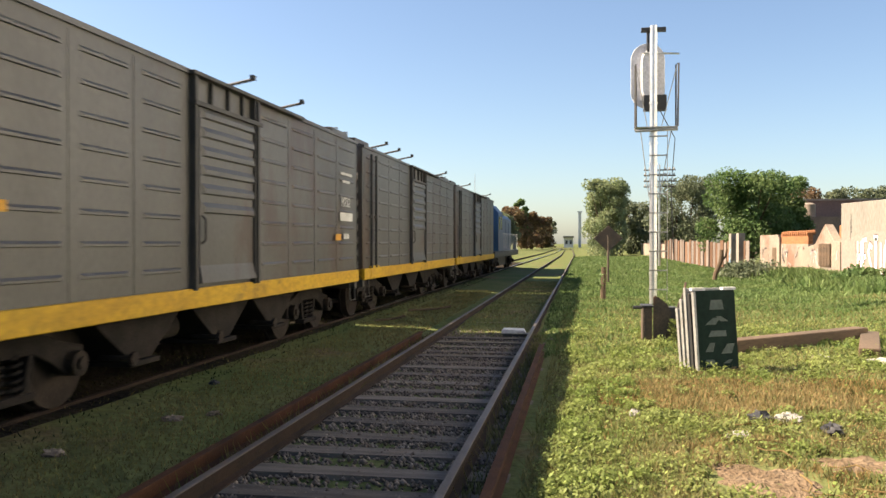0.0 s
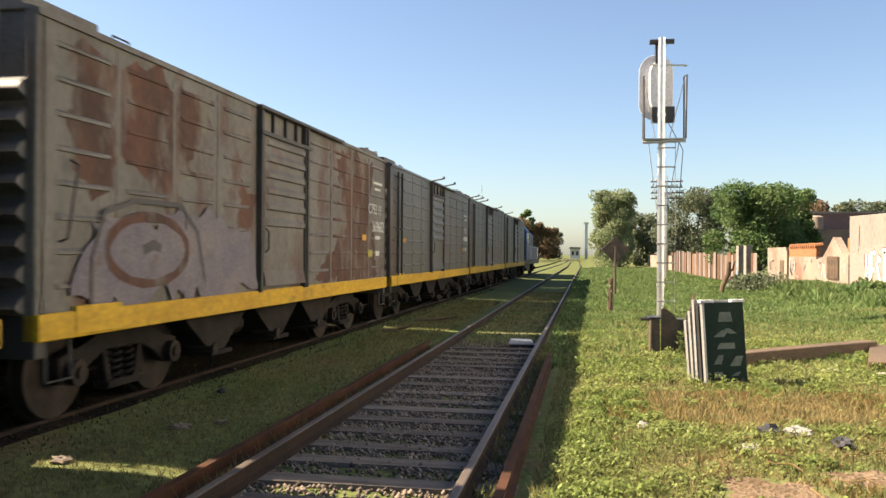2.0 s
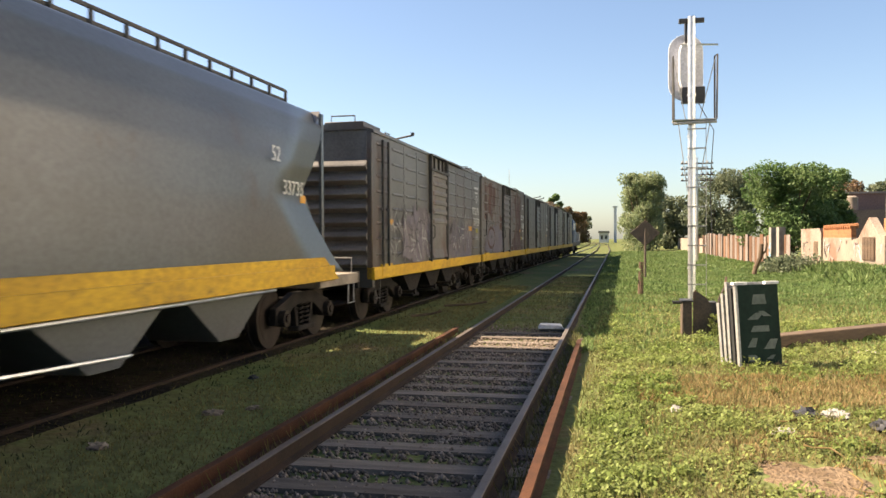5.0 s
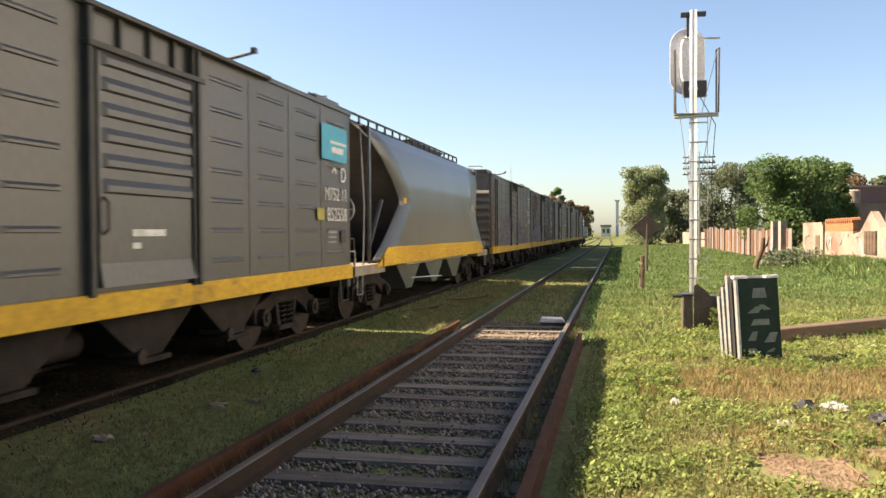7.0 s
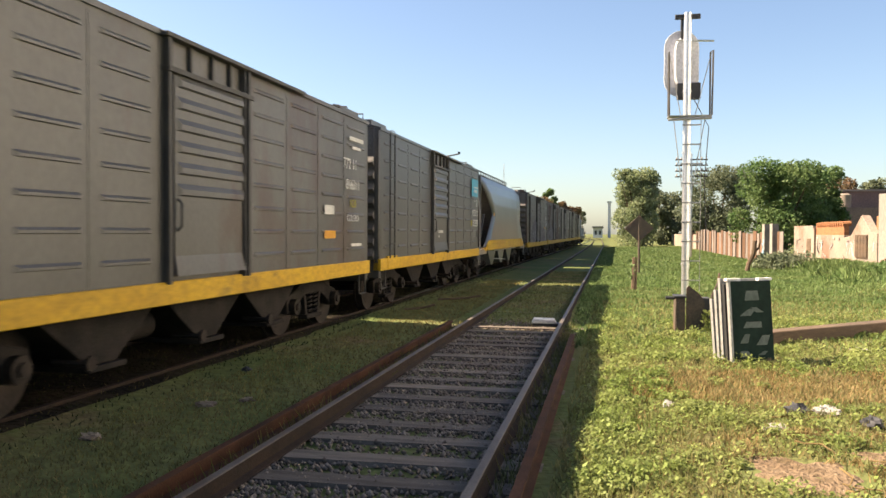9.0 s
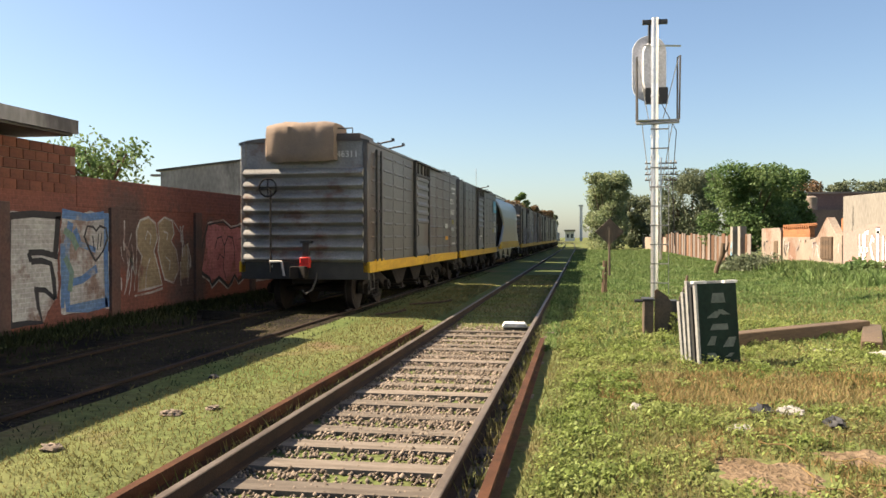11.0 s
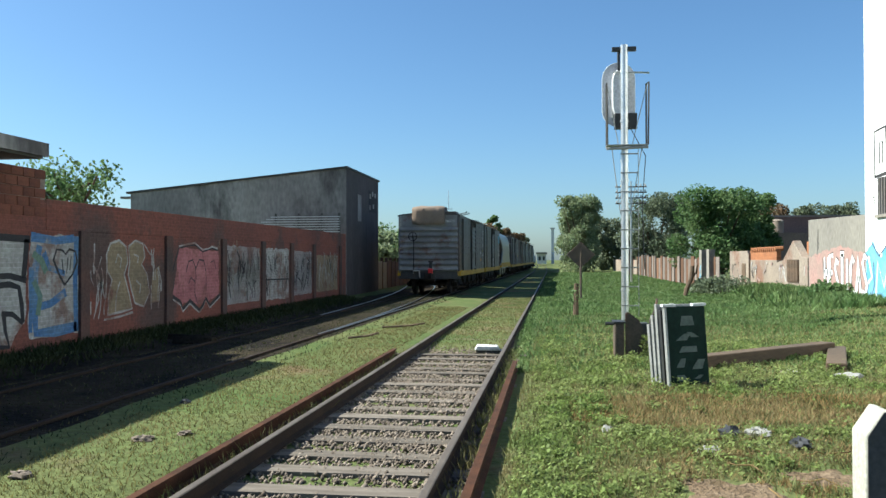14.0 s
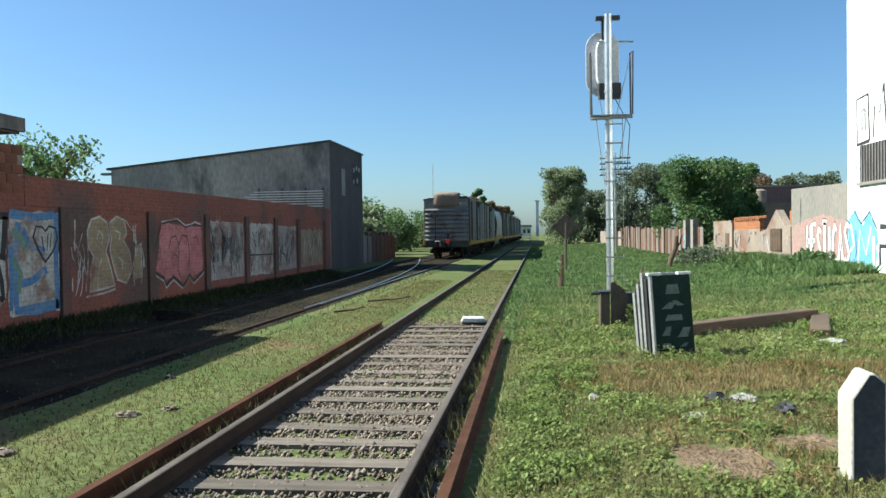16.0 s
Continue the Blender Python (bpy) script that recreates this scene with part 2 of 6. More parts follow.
P_BLACK = mat("mural_black", (0.0225, 0.0225, 0.0263), (0.0338, 0.03, 0.03), 1.5, 15, 0.85, bump=0.1)
P_TAN = mat("mural_tan", (0.248, 0.193, 0.12), (0.184, 0.138, 0.092), 1.5, 15, 0.85, bump=0.1, third=(0.156, 0.0782, 0.0552), cut=0.6)
P_PINK = mat("mural_pink", (0.38, 0.15, 0.155), (0.29, 0.105, 0.11), 1.5, 15, 0.85, bump=0.1, third=(0.2, 0.085, 0.07), cut=0.6)
P_SKY = mat("mural_light_blue", (0.10, 0.27, 0.41), (0.15, 0.32, 0.43), 1.5, 15, 0.85, bump=0.1)
P_CLEAN = mat("mural_bright_white", (0.53, 0.53, 0.53), (0.476, 0.476, 0.476), 1.5, 15, 0.85, bump=0.05)
P_ROSE = mat("mural_rose_haze", (0.29, 0.174, 0.154), (0.251, 0.174, 0.15), 1.5, 15, 0.85, bump=0.1)


def brickwork(m, wide, high, strength):
    """Adds flat-lying brick courses, seen through the paint, to a wall material (courses run along y)."""
    n, l = m.node_tree.nodes, m.node_tree.links
    p = n["Principled BSDF"]
    tc, sep, com, bk = n.new("ShaderNodeTexCoord"), n.new("ShaderNodeSeparateXYZ"), n.new("ShaderNodeCombineXYZ"), n.new("ShaderNodeTexBrick")
    l.new(tc.outputs["Object"], sep.inputs[0]), l.new(sep.outputs[1], com.inputs[0]), l.new(sep.outputs[2], com.inputs[1]), l.new(com.outputs[0], bk.inputs[0])
    bk.inputs["Scale"].default_value, bk.inputs["Brick Width"].default_value, bk.inputs["Row Height"].default_value = 1.0, wide, high
    bk.inputs["Mortar Size"].default_value, bk.inputs["Mortar Smooth"].default_value = 0.007, 0.4
    bk.inputs["Color1"].default_value, bk.inputs["Color2"].default_value, bk.inputs["Mortar"].default_value = (1, 1, 1, 1), (0.80, 0.78, 0.78, 1), (1.25, 1.3, 1.35, 1)
    mx = n.new("ShaderNodeMix")
    mx.data_type, mx.blend_type = "RGBA", "MULTIPLY"
    mx.inputs[0].default_value = strength
    l.new(p.inputs["Base Color"].links[0].from_socket, mx.inputs[6]), l.new(bk.outputs[0], mx.inputs[7])
    l.new(mx.outputs[2], p.inputs["Base Color"])
    b2 = n.new("ShaderNodeBump")
    b2.inputs["Strength"].default_value, b2.inputs["Distance"].default_value, b2.invert = 0.6, 0.012, True
    l.new(bk.outputs["Fac"], b2.inputs["Height"]), l.new(p.inputs["Normal"].links[0].from_socket, b2.inputs["Normal"]), l.new(b2.outputs[0], p.inputs["Normal"])


for painted in (BRICKRED, P_GREY, P_WHITE, P_BLUE, P_TAN, P_PINK):
    brickwork(painted, 0.27, 0.085, 0.7)
DULLBRICK = mat("dull_brown_brick", (0.17, 0.115, 0.0978), (0.128, 0.0892, 0.0808), 0.3, 6, 0.9, bump=0.3)
DARKRENDER = mat("dark_grey_render", (0.075, 0.066, 0.068), (0.045, 0.04, 0.043), 0.4, 8, 0.9, bump=0.25, third=(0.11, 0.10, 0.10), cut=0.62, stretch=(1, 1, 0.35))
PALEPLANK = mat("bleached_sheet", (0.152, 0.126, 0.11), (0.114, 0.0887, 0.0756), 0.8, 15, 0.9, bump=0.2, vary=0.3)
brickwork(ORANGEWALL, 0.33, 0.19, 0.8)


def ground_material():
    m = mat("grassy_ground", (0.07, 0.098, 0.031), (0.108, 0.116, 0.046), 0.45, 9, 0.95, bump=0.9, dist=0.05, third=(0.125, 0.088, 0.05), cut=0.6, spec=0.1)
    return m


GROUND = ground_material()


# ---- mesh tools ----
class M:
    """Collects vertices and faces of one mesh."""

    def __init__(self):
        self.v, self.f = [], []

    def add(self, verts, faces):
        o = len(self.v)
        self.v += [tuple(p) for p in verts]
        self.f += [tuple(i + o for i in f) for f in faces]
        return self

    def box(self, x0, x1, y0, y1, z0, z1):
        return self.add([(x, y, z) for z in (z0, z1) for y in (y0, y1) for x in (x0, x1)],
                        [(0, 2, 3, 1), (4, 5, 7, 6), (0, 1, 5, 4), (2, 6, 7, 3), (0, 4, 6, 2), (1, 3, 7, 5)])

    def prism(self, poly, axis, a, b):
        """A polygon of two coordinates drawn out along x, y or z from a to b."""
        n = len(poly)
        put = {"x": lambda p, s: (s, p[0], p[1]), "y": lambda p, s: (p[0], s, p[1]), "z": lambda p, s: (p[0], p[1], s)}[axis]
        area = sum(poly[i][0] * poly[(i + 1) % n][1] - poly[(i + 1) % n][0] * poly[i][1] for i in range(n))
        if (area < 0) != (axis == "y"):
            poly = poly[::-1]
        return self.add([put(p, a) for p in poly] + [put(p, b) for p in poly],
                        [tuple(range(n))[::-1], tuple(range(n, 2 * n))] + [(i, (i + 1) % n, n + (i + 1) % n, n + i) for i in range(n)])

    def cyl(self, p0, p1, r, n=10, r2=None):
        p0, p1 = Vector(p0), Vector(p1)
        d = (p1 - p0).normalized()
        u = d.orthogonal().normalized()
        w = d.cross(u)
        r2 = r if r2 is None else r2
        ring = [u * math.cos(2 * math.pi * i / n) + w * math.sin(2 * math.pi * i / n) for i in range(n)]
        return self.add([p0 + q * r for q in ring] + [p1 + q * r2 for q in ring],
                        [tuple(range(n))[::-1], tuple(range(n, 2 * n))] + [(i, (i + 1) % n, n + (i + 1) % n, n + i) for i in range(n)])

    def tube(self, pts, r, n=6):
        """A round bar bent along pts, one closed skin."""
        pts = [Vector(p) for p in pts]
        k, o, side = len(pts), len(self.v), None
        for i, p in enumerate(pts):
            d = (pts[min(i + 1, k - 1)] - pts[max(i - 1, 0)]).normalized()
            side = d.orthogonal() if side is None else side - d * side.dot(d)
            side = side.normalized() if side.length > 1e-6 else d.orthogonal().normalized()
            w = d.cross(side)
            self.v += [tuple(p + (side * math.cos(2 * math.pi * j / n) + w * math.sin(2 * math.pi * j / n)) * r) for j in range(n)]
        for i in range(k - 1):
            self.f += [(o + i * n + j, o + i * n + (j + 1) % n, o + (i + 1) * n + (j + 1) % n, o + (i + 1) * n + j) for j in range(n)]
        self.f += [tuple(o + j for j in range(n))[::-1], tuple(o + (k - 1) * n + j for j in range(n))]
        return self

    def ribbon(self, pts, width, put, depth=0.004):
        """A flat stroke of paint along pts (u, v), put on a wall by put(u, v, d)."""
        pts = [Vector(p) for p in pts]
        vs, n = [], len(pts)
        for i, p in enumerate(pts):
            d = (pts[min(i + 1, n - 1)] - pts[max(i - 1, 0)]).normalized()
            q = Vector((-d.y, d.x)) * width * (0.5 + 0.22 * noise.noise(Vector((p.x * 5, p.y * 5, 2))))
            vs += [put(*(p + q), depth), put(*(p - q), depth)]
        return self.add(vs, [(2 * i, 2 * i + 1, 2 * i + 3, 2 * i + 2) for i in range(n - 1)])

    def patch(self, pts, put, depth=0.003, rough=0.0):
        """A flat patch of paint; rough: how far its edge wanders."""
        if rough:
            out, n = [], len(pts)
            for i in range(n):
                a, b = Vector(pts[i]), Vector(pts[(i + 1) % n])
                k = max(1, int((b - a).length / 0.09))
                for j in range(k):
                    p = a.lerp(b, j / k)
                    q = Vector((p.x * 3.1, p.y * 3.1, 0))
                    out.append((p.x + rough * noise.noise(q * 1.3) * 2.2, p.y + rough * noise.noise(q * 1.3 + Vector((9, 4, 2))) * 2.2))
            pts = out
        return self.add([put(u, v, depth) for u, v in pts], [tuple(range(len(pts)))])


def data(name, m, material, smooth=35):
    me = bpy.data.meshes.new(name)
    me.from_pydata(m.v, [], m.f)
    me.materials.append(material)
    if smooth:
        me.shade_smooth()
        me.set_sharp_from_angle(angle=radians(smooth))
    return me


def part(name, m, material, parent, label="", bevel=0.0, smooth=35):
    ob = new(name, data(name, m, material, smooth))
    ob.parent = parent
    if label:
        ob["label"] = label
    if bevel:
        b = ob.modifiers.new("worn_edges", "BEVEL")
        b.width, b.segments, b.limit_method = bevel, 2, "ANGLE"
    return ob


def thing(name, label, category, group="", kind="", at=None):
    ob = new(name)
    ob.empty_display_size = 0.3
    if at is not None:
        ob.matrix_basis = at
    return tagged(ob, label, category, group, kind)


def solid(name, m, material, label="", category="", group="", kind="", bevel=0.0, smooth=35):
    ob = part(name, m, material, None, "", bevel, smooth)
    return tagged(ob, label, category, group, kind)


def scatter(name, corners, faces_per, material, parent=None):
    """Many small cards or blades from an array (n, k, 3); faces_per lists faces on the k corners."""
    n, k, _ = corners.shape
    me = bpy.data.meshes.new(name)
    fa = np.array(faces_per)
    idx = (fa[None] + (np.arange(n) * k)[:, None, None]).reshape(-1, fa.shape[1])
    me.vertices.add(n * k)
    me.vertices.foreach_set("co", corners.astype(np.float32).ravel())
    me.loops.add(idx.size)
    me.loops.foreach_set("vertex_index", idx.astype(np.int32).ravel())
    me.polygons.add(len(idx))
    me.polygons.foreach_set("loop_start", np.arange(len(idx), dtype=np.int32) * fa.shape[1])
    me.update(calc_edges=True)
    me.materials.append(material)
    ob = new(name, me)
    ob.parent = parent
    return ob


def lettering(text, size, material, parent, m, name="lettering"):
    c = bpy.data.curves.new(name, "FONT")
    c.body, c.size, c.extrude = text, size, 0.003
    c.align_x = "CENTER"
    tmp = bpy.data.objects.new("tmp", c)
    me = bpy.data.meshes.new_from_object(tmp)
    bpy.data.objects.remove(tmp)
    me.materials.clear()
    me.materials.append(material)
    ob = new(name, me)
    ob.parent = parent
    ob.matrix_basis = m
    return ob


# ---- ground and tracks ----
TX, TK = -4.45, 0.0092          # centre line of the train's track: x = TX + TK * y


def smooth(a, b, x):
    s = min(max((x - a) / (b - a), 0), 1)
    return s * s * (3 - 2 * s)


def ground_z(x, y):
    z = 0.02 + 0.07 * smooth(1.3, 2.6, x) + 0.28 * smooth(8, 11.5, x)
    z += 0.03 * noise.noise(Vector((x * 0.5, y * 0.5, 0))) * smooth(1.3, 2.2, x)
    z += 0.045 * smooth(-1.1, -1.8, x) * smooth(-3.3, -2.6, x)
    if abs(x) < 1.35:
        z -= 0.06 * smooth(1.35, 1.05, abs(x)) * smooth(19, 15, y)
    z += 0.10 * smooth(-6.2, -7.4, x)
    off = abs(x - (TX + TK * y))
    z += 0.075 * smooth(1.7, 1.2, off) * smooth(70, 50, y)
    return z


def build_ground():
    xs = [-400, -150, -60, -30, -20, -14] + [-10 + 0.25 * i for i in range(89)] + [14, 18, 30, 60, 150, 400]
    ys = [-40, -15] + [-6 + 0.5 * i for i in range(92)] + [42, 46, 50, 56, 64, 75, 90, 120, 170, 260, 400, 900]
    m = M()
    m.v = [(x, y, ground_z(x, y)) for y in ys for x in xs]
    w = len(xs)
    m.f = [(j * w + i, j * w + i + 1, (j + 1) * w + i + 1, (j + 1) * w + i) for j in range(len(ys) - 1) for i in range(w - 1)]
    solid("ground", m, GROUND, "uneven grassy ground, green and straw-yellow, with bare spots", "ground", kind="structure", smooth=180)


RAIL_POLY = [(-0.066, 0), (0.066, 0), (0.066, 0.012), (0.012, 0.03), (0.012, 0.108), (0.036, 0.118), (0.036, 0.142), (-0.036, 0.142), (-0.036, 0.118), (-0.012, 0.108), (-0.012, 0.03), (-0.066, 0.012)]
HEAD_POLY = [(-0.034, 0.1405), (0.034, 0.1405), (0.034, 0.147), (0.026, 0.151), (-0.026, 0.151), (-0.034, 0.147)]


def rail(parent, pts, side=RAILDARK, head=RAILTOP, z=0.0, name="rail", label=""):
    """A flat-bottomed rail along pts (x, y)."""
    def sweep(poly):
        m, n = M(), len(poly)
        for x, y in pts:
            m.v += [(x + p[0], y, z + p[1]) for p in poly]
        for k in range(len(pts) - 1):
            m.f += [(k * n + i, k * n + (i + 1) % n, (k + 1) * n + (i + 1) % n, (k + 1) * n + i) for i in range(n)]
        m.f += [tuple(range(n)), tuple(range((len(pts) - 1) * n, len(pts) * n))[::-1]]
        return m
    r = part(name, sweep(RAIL_POLY), side, parent, label, smooth=25)
    if head:
        part("rail_head", sweep(HEAD_POLY), head, r, smooth=25)
    return r


def build_tracks():
    near = thing("track_near", "broad-gauge track with worn rails on weathered sleepers", "railway track", kind="structure")
    far = [(0.0, 60), (0.0, 110), (-1.2, 200), (-7, 320), (-25, 500)]
    for s in (-0.875, 0.875):
        rail(near, [(s, -6), (s, 30)] + [(s + x, y) for x, y in far])
    rail(near, [(-1.19, -6), (-1.19, 15.3)], RAILSIDE, None, 0.0, "check_rail", "loose rusty rail lying along the track")
    rail(near, [(1.2, -6), (1.16, 13.7)], RAILSIDE, None, 0.0, "check_rail", "loose rusty rail lying along the track")
    left = thing("track_left", "train's track with rails half sunk in dark grass", "railway track", kind="structure")
    rail(left, [(TX + TK * y + 0.875, y) for y in (-30, 0, 19)], head=RAILDARK)
    for s, shine, ya in ((-0.875, RAILDARK, (-30, 0)), (0.875, RAILSHINE, (19,))):
        rail(left, [(TX + TK * y + s, y) for y in ya + (20, 40, 60, 90, 130)] + [(TX + TK * 200 + s - 1, 200), (-11 + s, 320), (-29 + s, 500)], head=shine)
    # turnout: the diverging pair
    for s, y0 in ((0.80, 18), (-0.95, 24)):
        rail(left, [(TX + TK * y + s - 0.0026 * max(y - 20, 0) ** 2, y) for y in range(y0, 53, 2)], head=RAILSHINE, name="turnout_rail")
    sl = M()
    sl.box(-1.35, 1.35, -0.12, 0.12, -0.13, 0.0)
    me = data("sleeper", sl, WOOD)
    rnd = random.Random(4)
    for i in range(74):
        y = -5.82 + 0.61 * i
        ob = new("sleeper", me)
        ob.parent = near
        low = 0.0 if y < 15.5 else -0.022 if i % 5 else 0.012
        ob.matrix_basis = pose(rnd.uniform(-0.05, 0.05), y + rnd.uniform(-0.03, 0.03), low + rnd.uniform(-0.012, 0.006), 0, 0, rnd.uniform(-0.8, 0.8))
    # bed under the train's track: oily soil with shade put into its colour
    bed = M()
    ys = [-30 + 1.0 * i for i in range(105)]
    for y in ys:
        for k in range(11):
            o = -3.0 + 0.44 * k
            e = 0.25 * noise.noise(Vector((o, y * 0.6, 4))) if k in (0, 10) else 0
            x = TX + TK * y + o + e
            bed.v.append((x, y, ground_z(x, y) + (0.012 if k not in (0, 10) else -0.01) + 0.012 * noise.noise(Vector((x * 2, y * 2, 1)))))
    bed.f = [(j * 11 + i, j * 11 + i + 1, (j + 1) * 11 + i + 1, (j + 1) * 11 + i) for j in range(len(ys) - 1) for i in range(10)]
    part("track_bed", bed, SHADEDSOIL, left, "oily soil bed, darkened further to stand in for shade", smooth=180)
    # ballast
    g = np.random.default_rng(3)
    n = 34000
    x, y = g.uniform(-1.15, 1.1, n), -5 + 23.5 * g.random(n)
    keep = g.random(n) < np.clip((19 - y) / 5, 0, 1) * (0.75 + 0.25 * np.sin(y * 1.7 + x * 2))
    x, y = x[keep], y[keep]
    n = len(x)
    base = np.array([(1, 0, 0), (0, 1, 0), (-1, 0, 0), (0, -1, 0), (0.1, 0.1, 1), (0, 0, -1)], float)
    r = g.uniform(0.011, 0.03, n)
    pts = base[None] * r[:, None, None] * g.uniform(0.65, 1.35, (n, 6, 3))
    a = g.uniform(0, 6.28, n)
    c, s = np.cos(a)[:, None], np.sin(a)[:, None]
    px, py = pts[..., 0] * c - pts[..., 1] * s, pts[..., 0] * s + pts[..., 1] * c
    z = -0.036 + 0.028 * g.random(n)
    pts = np.stack([px + x[:, None], py + y[:, None], pts[..., 2] + z[:, None]], -1)
    ob = scatter("ballast", pts, [(0, 1, 4), (1, 2, 4), (2, 3, 4), (3, 0, 4), (1, 0, 5), (2, 1, 5), (3, 2, 5), (0, 3, 5)], STONE)
    tagged(ob, "broken brown and grey ballast stones between the sleepers", "ballast", kind="stuff")


build_ground()
build_tracks()

# ---- the train ----
WL, WX = 11.9, 1.48              # wagon body length and half width
Z0, ZS, ZE = 0.87, 1.11, 3.72    # sill bottom, side bottom, eave, above the rail


def bogie(parent, y, wheels):
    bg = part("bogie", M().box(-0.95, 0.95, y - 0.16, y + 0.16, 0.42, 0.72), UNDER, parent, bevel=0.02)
    for s in (-1, 1):
        m = M()
        x = s * 1.06
        arch = [(1.12, 0.36), (1.12, 0.62), (0.78, 0.70), (0.42, 0.82), (-0.42, 0.82), (-0.78, 0.70), (-1.12, 0.62), (-1.12, 0.36), (-0.82, 0.36), (-0.62, 0.5), (-0.36, 0.62), (0.36, 0.62), (0.62, 0.5), (0.82, 0.36)]
        m.prism([(y + u, v) for u, v in arch], "x", x - 0.06, x + 0.06)
        m.prism([(y - 0.40, 0.66), (y - 0.32, 0.66), (y - 0.20, 0.24), (y - 0.30, 0.24)], "x", x - 0.05, x + 0.05)
        m.prism([(y + 0.40, 0.66), (y + 0.32, 0.66), (y + 0.20, 0.24), (y + 0.30, 0.24)], "x", x - 0.05, x + 0.05)
        m.box(x - 0.09, x + 0.09, y - 0.34, y + 0.34, 0.2, 0.28)
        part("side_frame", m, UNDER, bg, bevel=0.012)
        for dy in (-0.12, 0.12):
            coil = [(x + 0.075 * math.cos(a), y + dy + 0.075 * math.sin(a), 0.27 + 0.36 * a / 31.4) for a in [i * math.pi / 4 for i in range(41)]]
            part("spring", M().tube(coil, 0.02, 5), UNDER, bg)
        for dy in (-0.93, 0.93):
            part("axle_box", M().cyl((x - s * 0.05, y + dy, 0.46), (x + s * 0.16, y + dy, 0.46), 0.13, 12).cyl((x + s * 0.16, y + dy, 0.46), (x + s * 0.19, y + dy, 0.46), 0.07, 8), WHEELMAT, bg)
    for dy in (-0.93, 0.93):
        m = M().cyl((-0.98, 0, 0), (0.98, 0, 0), 0.075, 10)
        for s in (-1, 1):
            m.cyl((s * 0.80, 0, 0), (s * 0.93, 0, 0), 0.46, 28)
            m.cyl((s * 0.765, 0, 0), (s * 0.80, 0, 0), 0.49, 28)
            m.cyl((s * 0.93, 0, 0), (s * 0.935, 0, 0), 0.36, 24)
            m.cyl((s * 0.93, 0, 0), (s * 0.965, 0, 0), 0.12, 14)
        w = part("wheelset", m, WHEELMAT, parent)
        w.matrix_basis = pose(0, y + dy, 0.46)
        wheels.append((w, (0, y + dy, 0.46)))


def coupler(parent, y, s):
    m = M().box(-0.12, 0.12, min(y, y + s * 0.3), max(y, y + s * 0.3), 0.78, 0.98)
    m.prism([(-0.17, y + s * 0.2), (0.17, y + s * 0.2), (0.17, y + s * 0.42), (0.02, y + s * 0.36), (-0.17, y + s * 0.44)], "z", 0.75, 1.02)
    part("coupler", m, UNDER, parent, bevel=0.015)
    part("brake_hose", M().tube([(0.3, y, 0.86), (0.32, y + s * 0.12, 0.7), (0.26, y + s * 0.2, 0.5), (0.14, y + s * 0.26, 0.42), (0.06, y + s * 0.28, 0.5)], 0.025), DARKTRIM, parent)


def rib(m, x, s, y0, y1, z, h=0.03, d=0.024):
    """A pressed rib on a side sheet at x, facing s, sloped at both ends."""
    o = x + s * d
    t = 0.05
    vs = [(x, y0, z - h), (x, y1, z - h), (x, y1, z + h), (x, y0, z + h), (o, y0 + t, z - h * 0.75), (o, y1 - t, z - h * 0.75), (o, y1 - t, z + h * 0.1), (o, y0 + t, z + h * 0.1)]
    fs = [(4, 5, 6, 7), (0, 1, 5, 4), (1, 2, 6, 5), (2, 3, 7, 6), (3, 0, 4, 7)]
    m.add(vs, fs if s > 0 else [f[::-1] for f in fs])


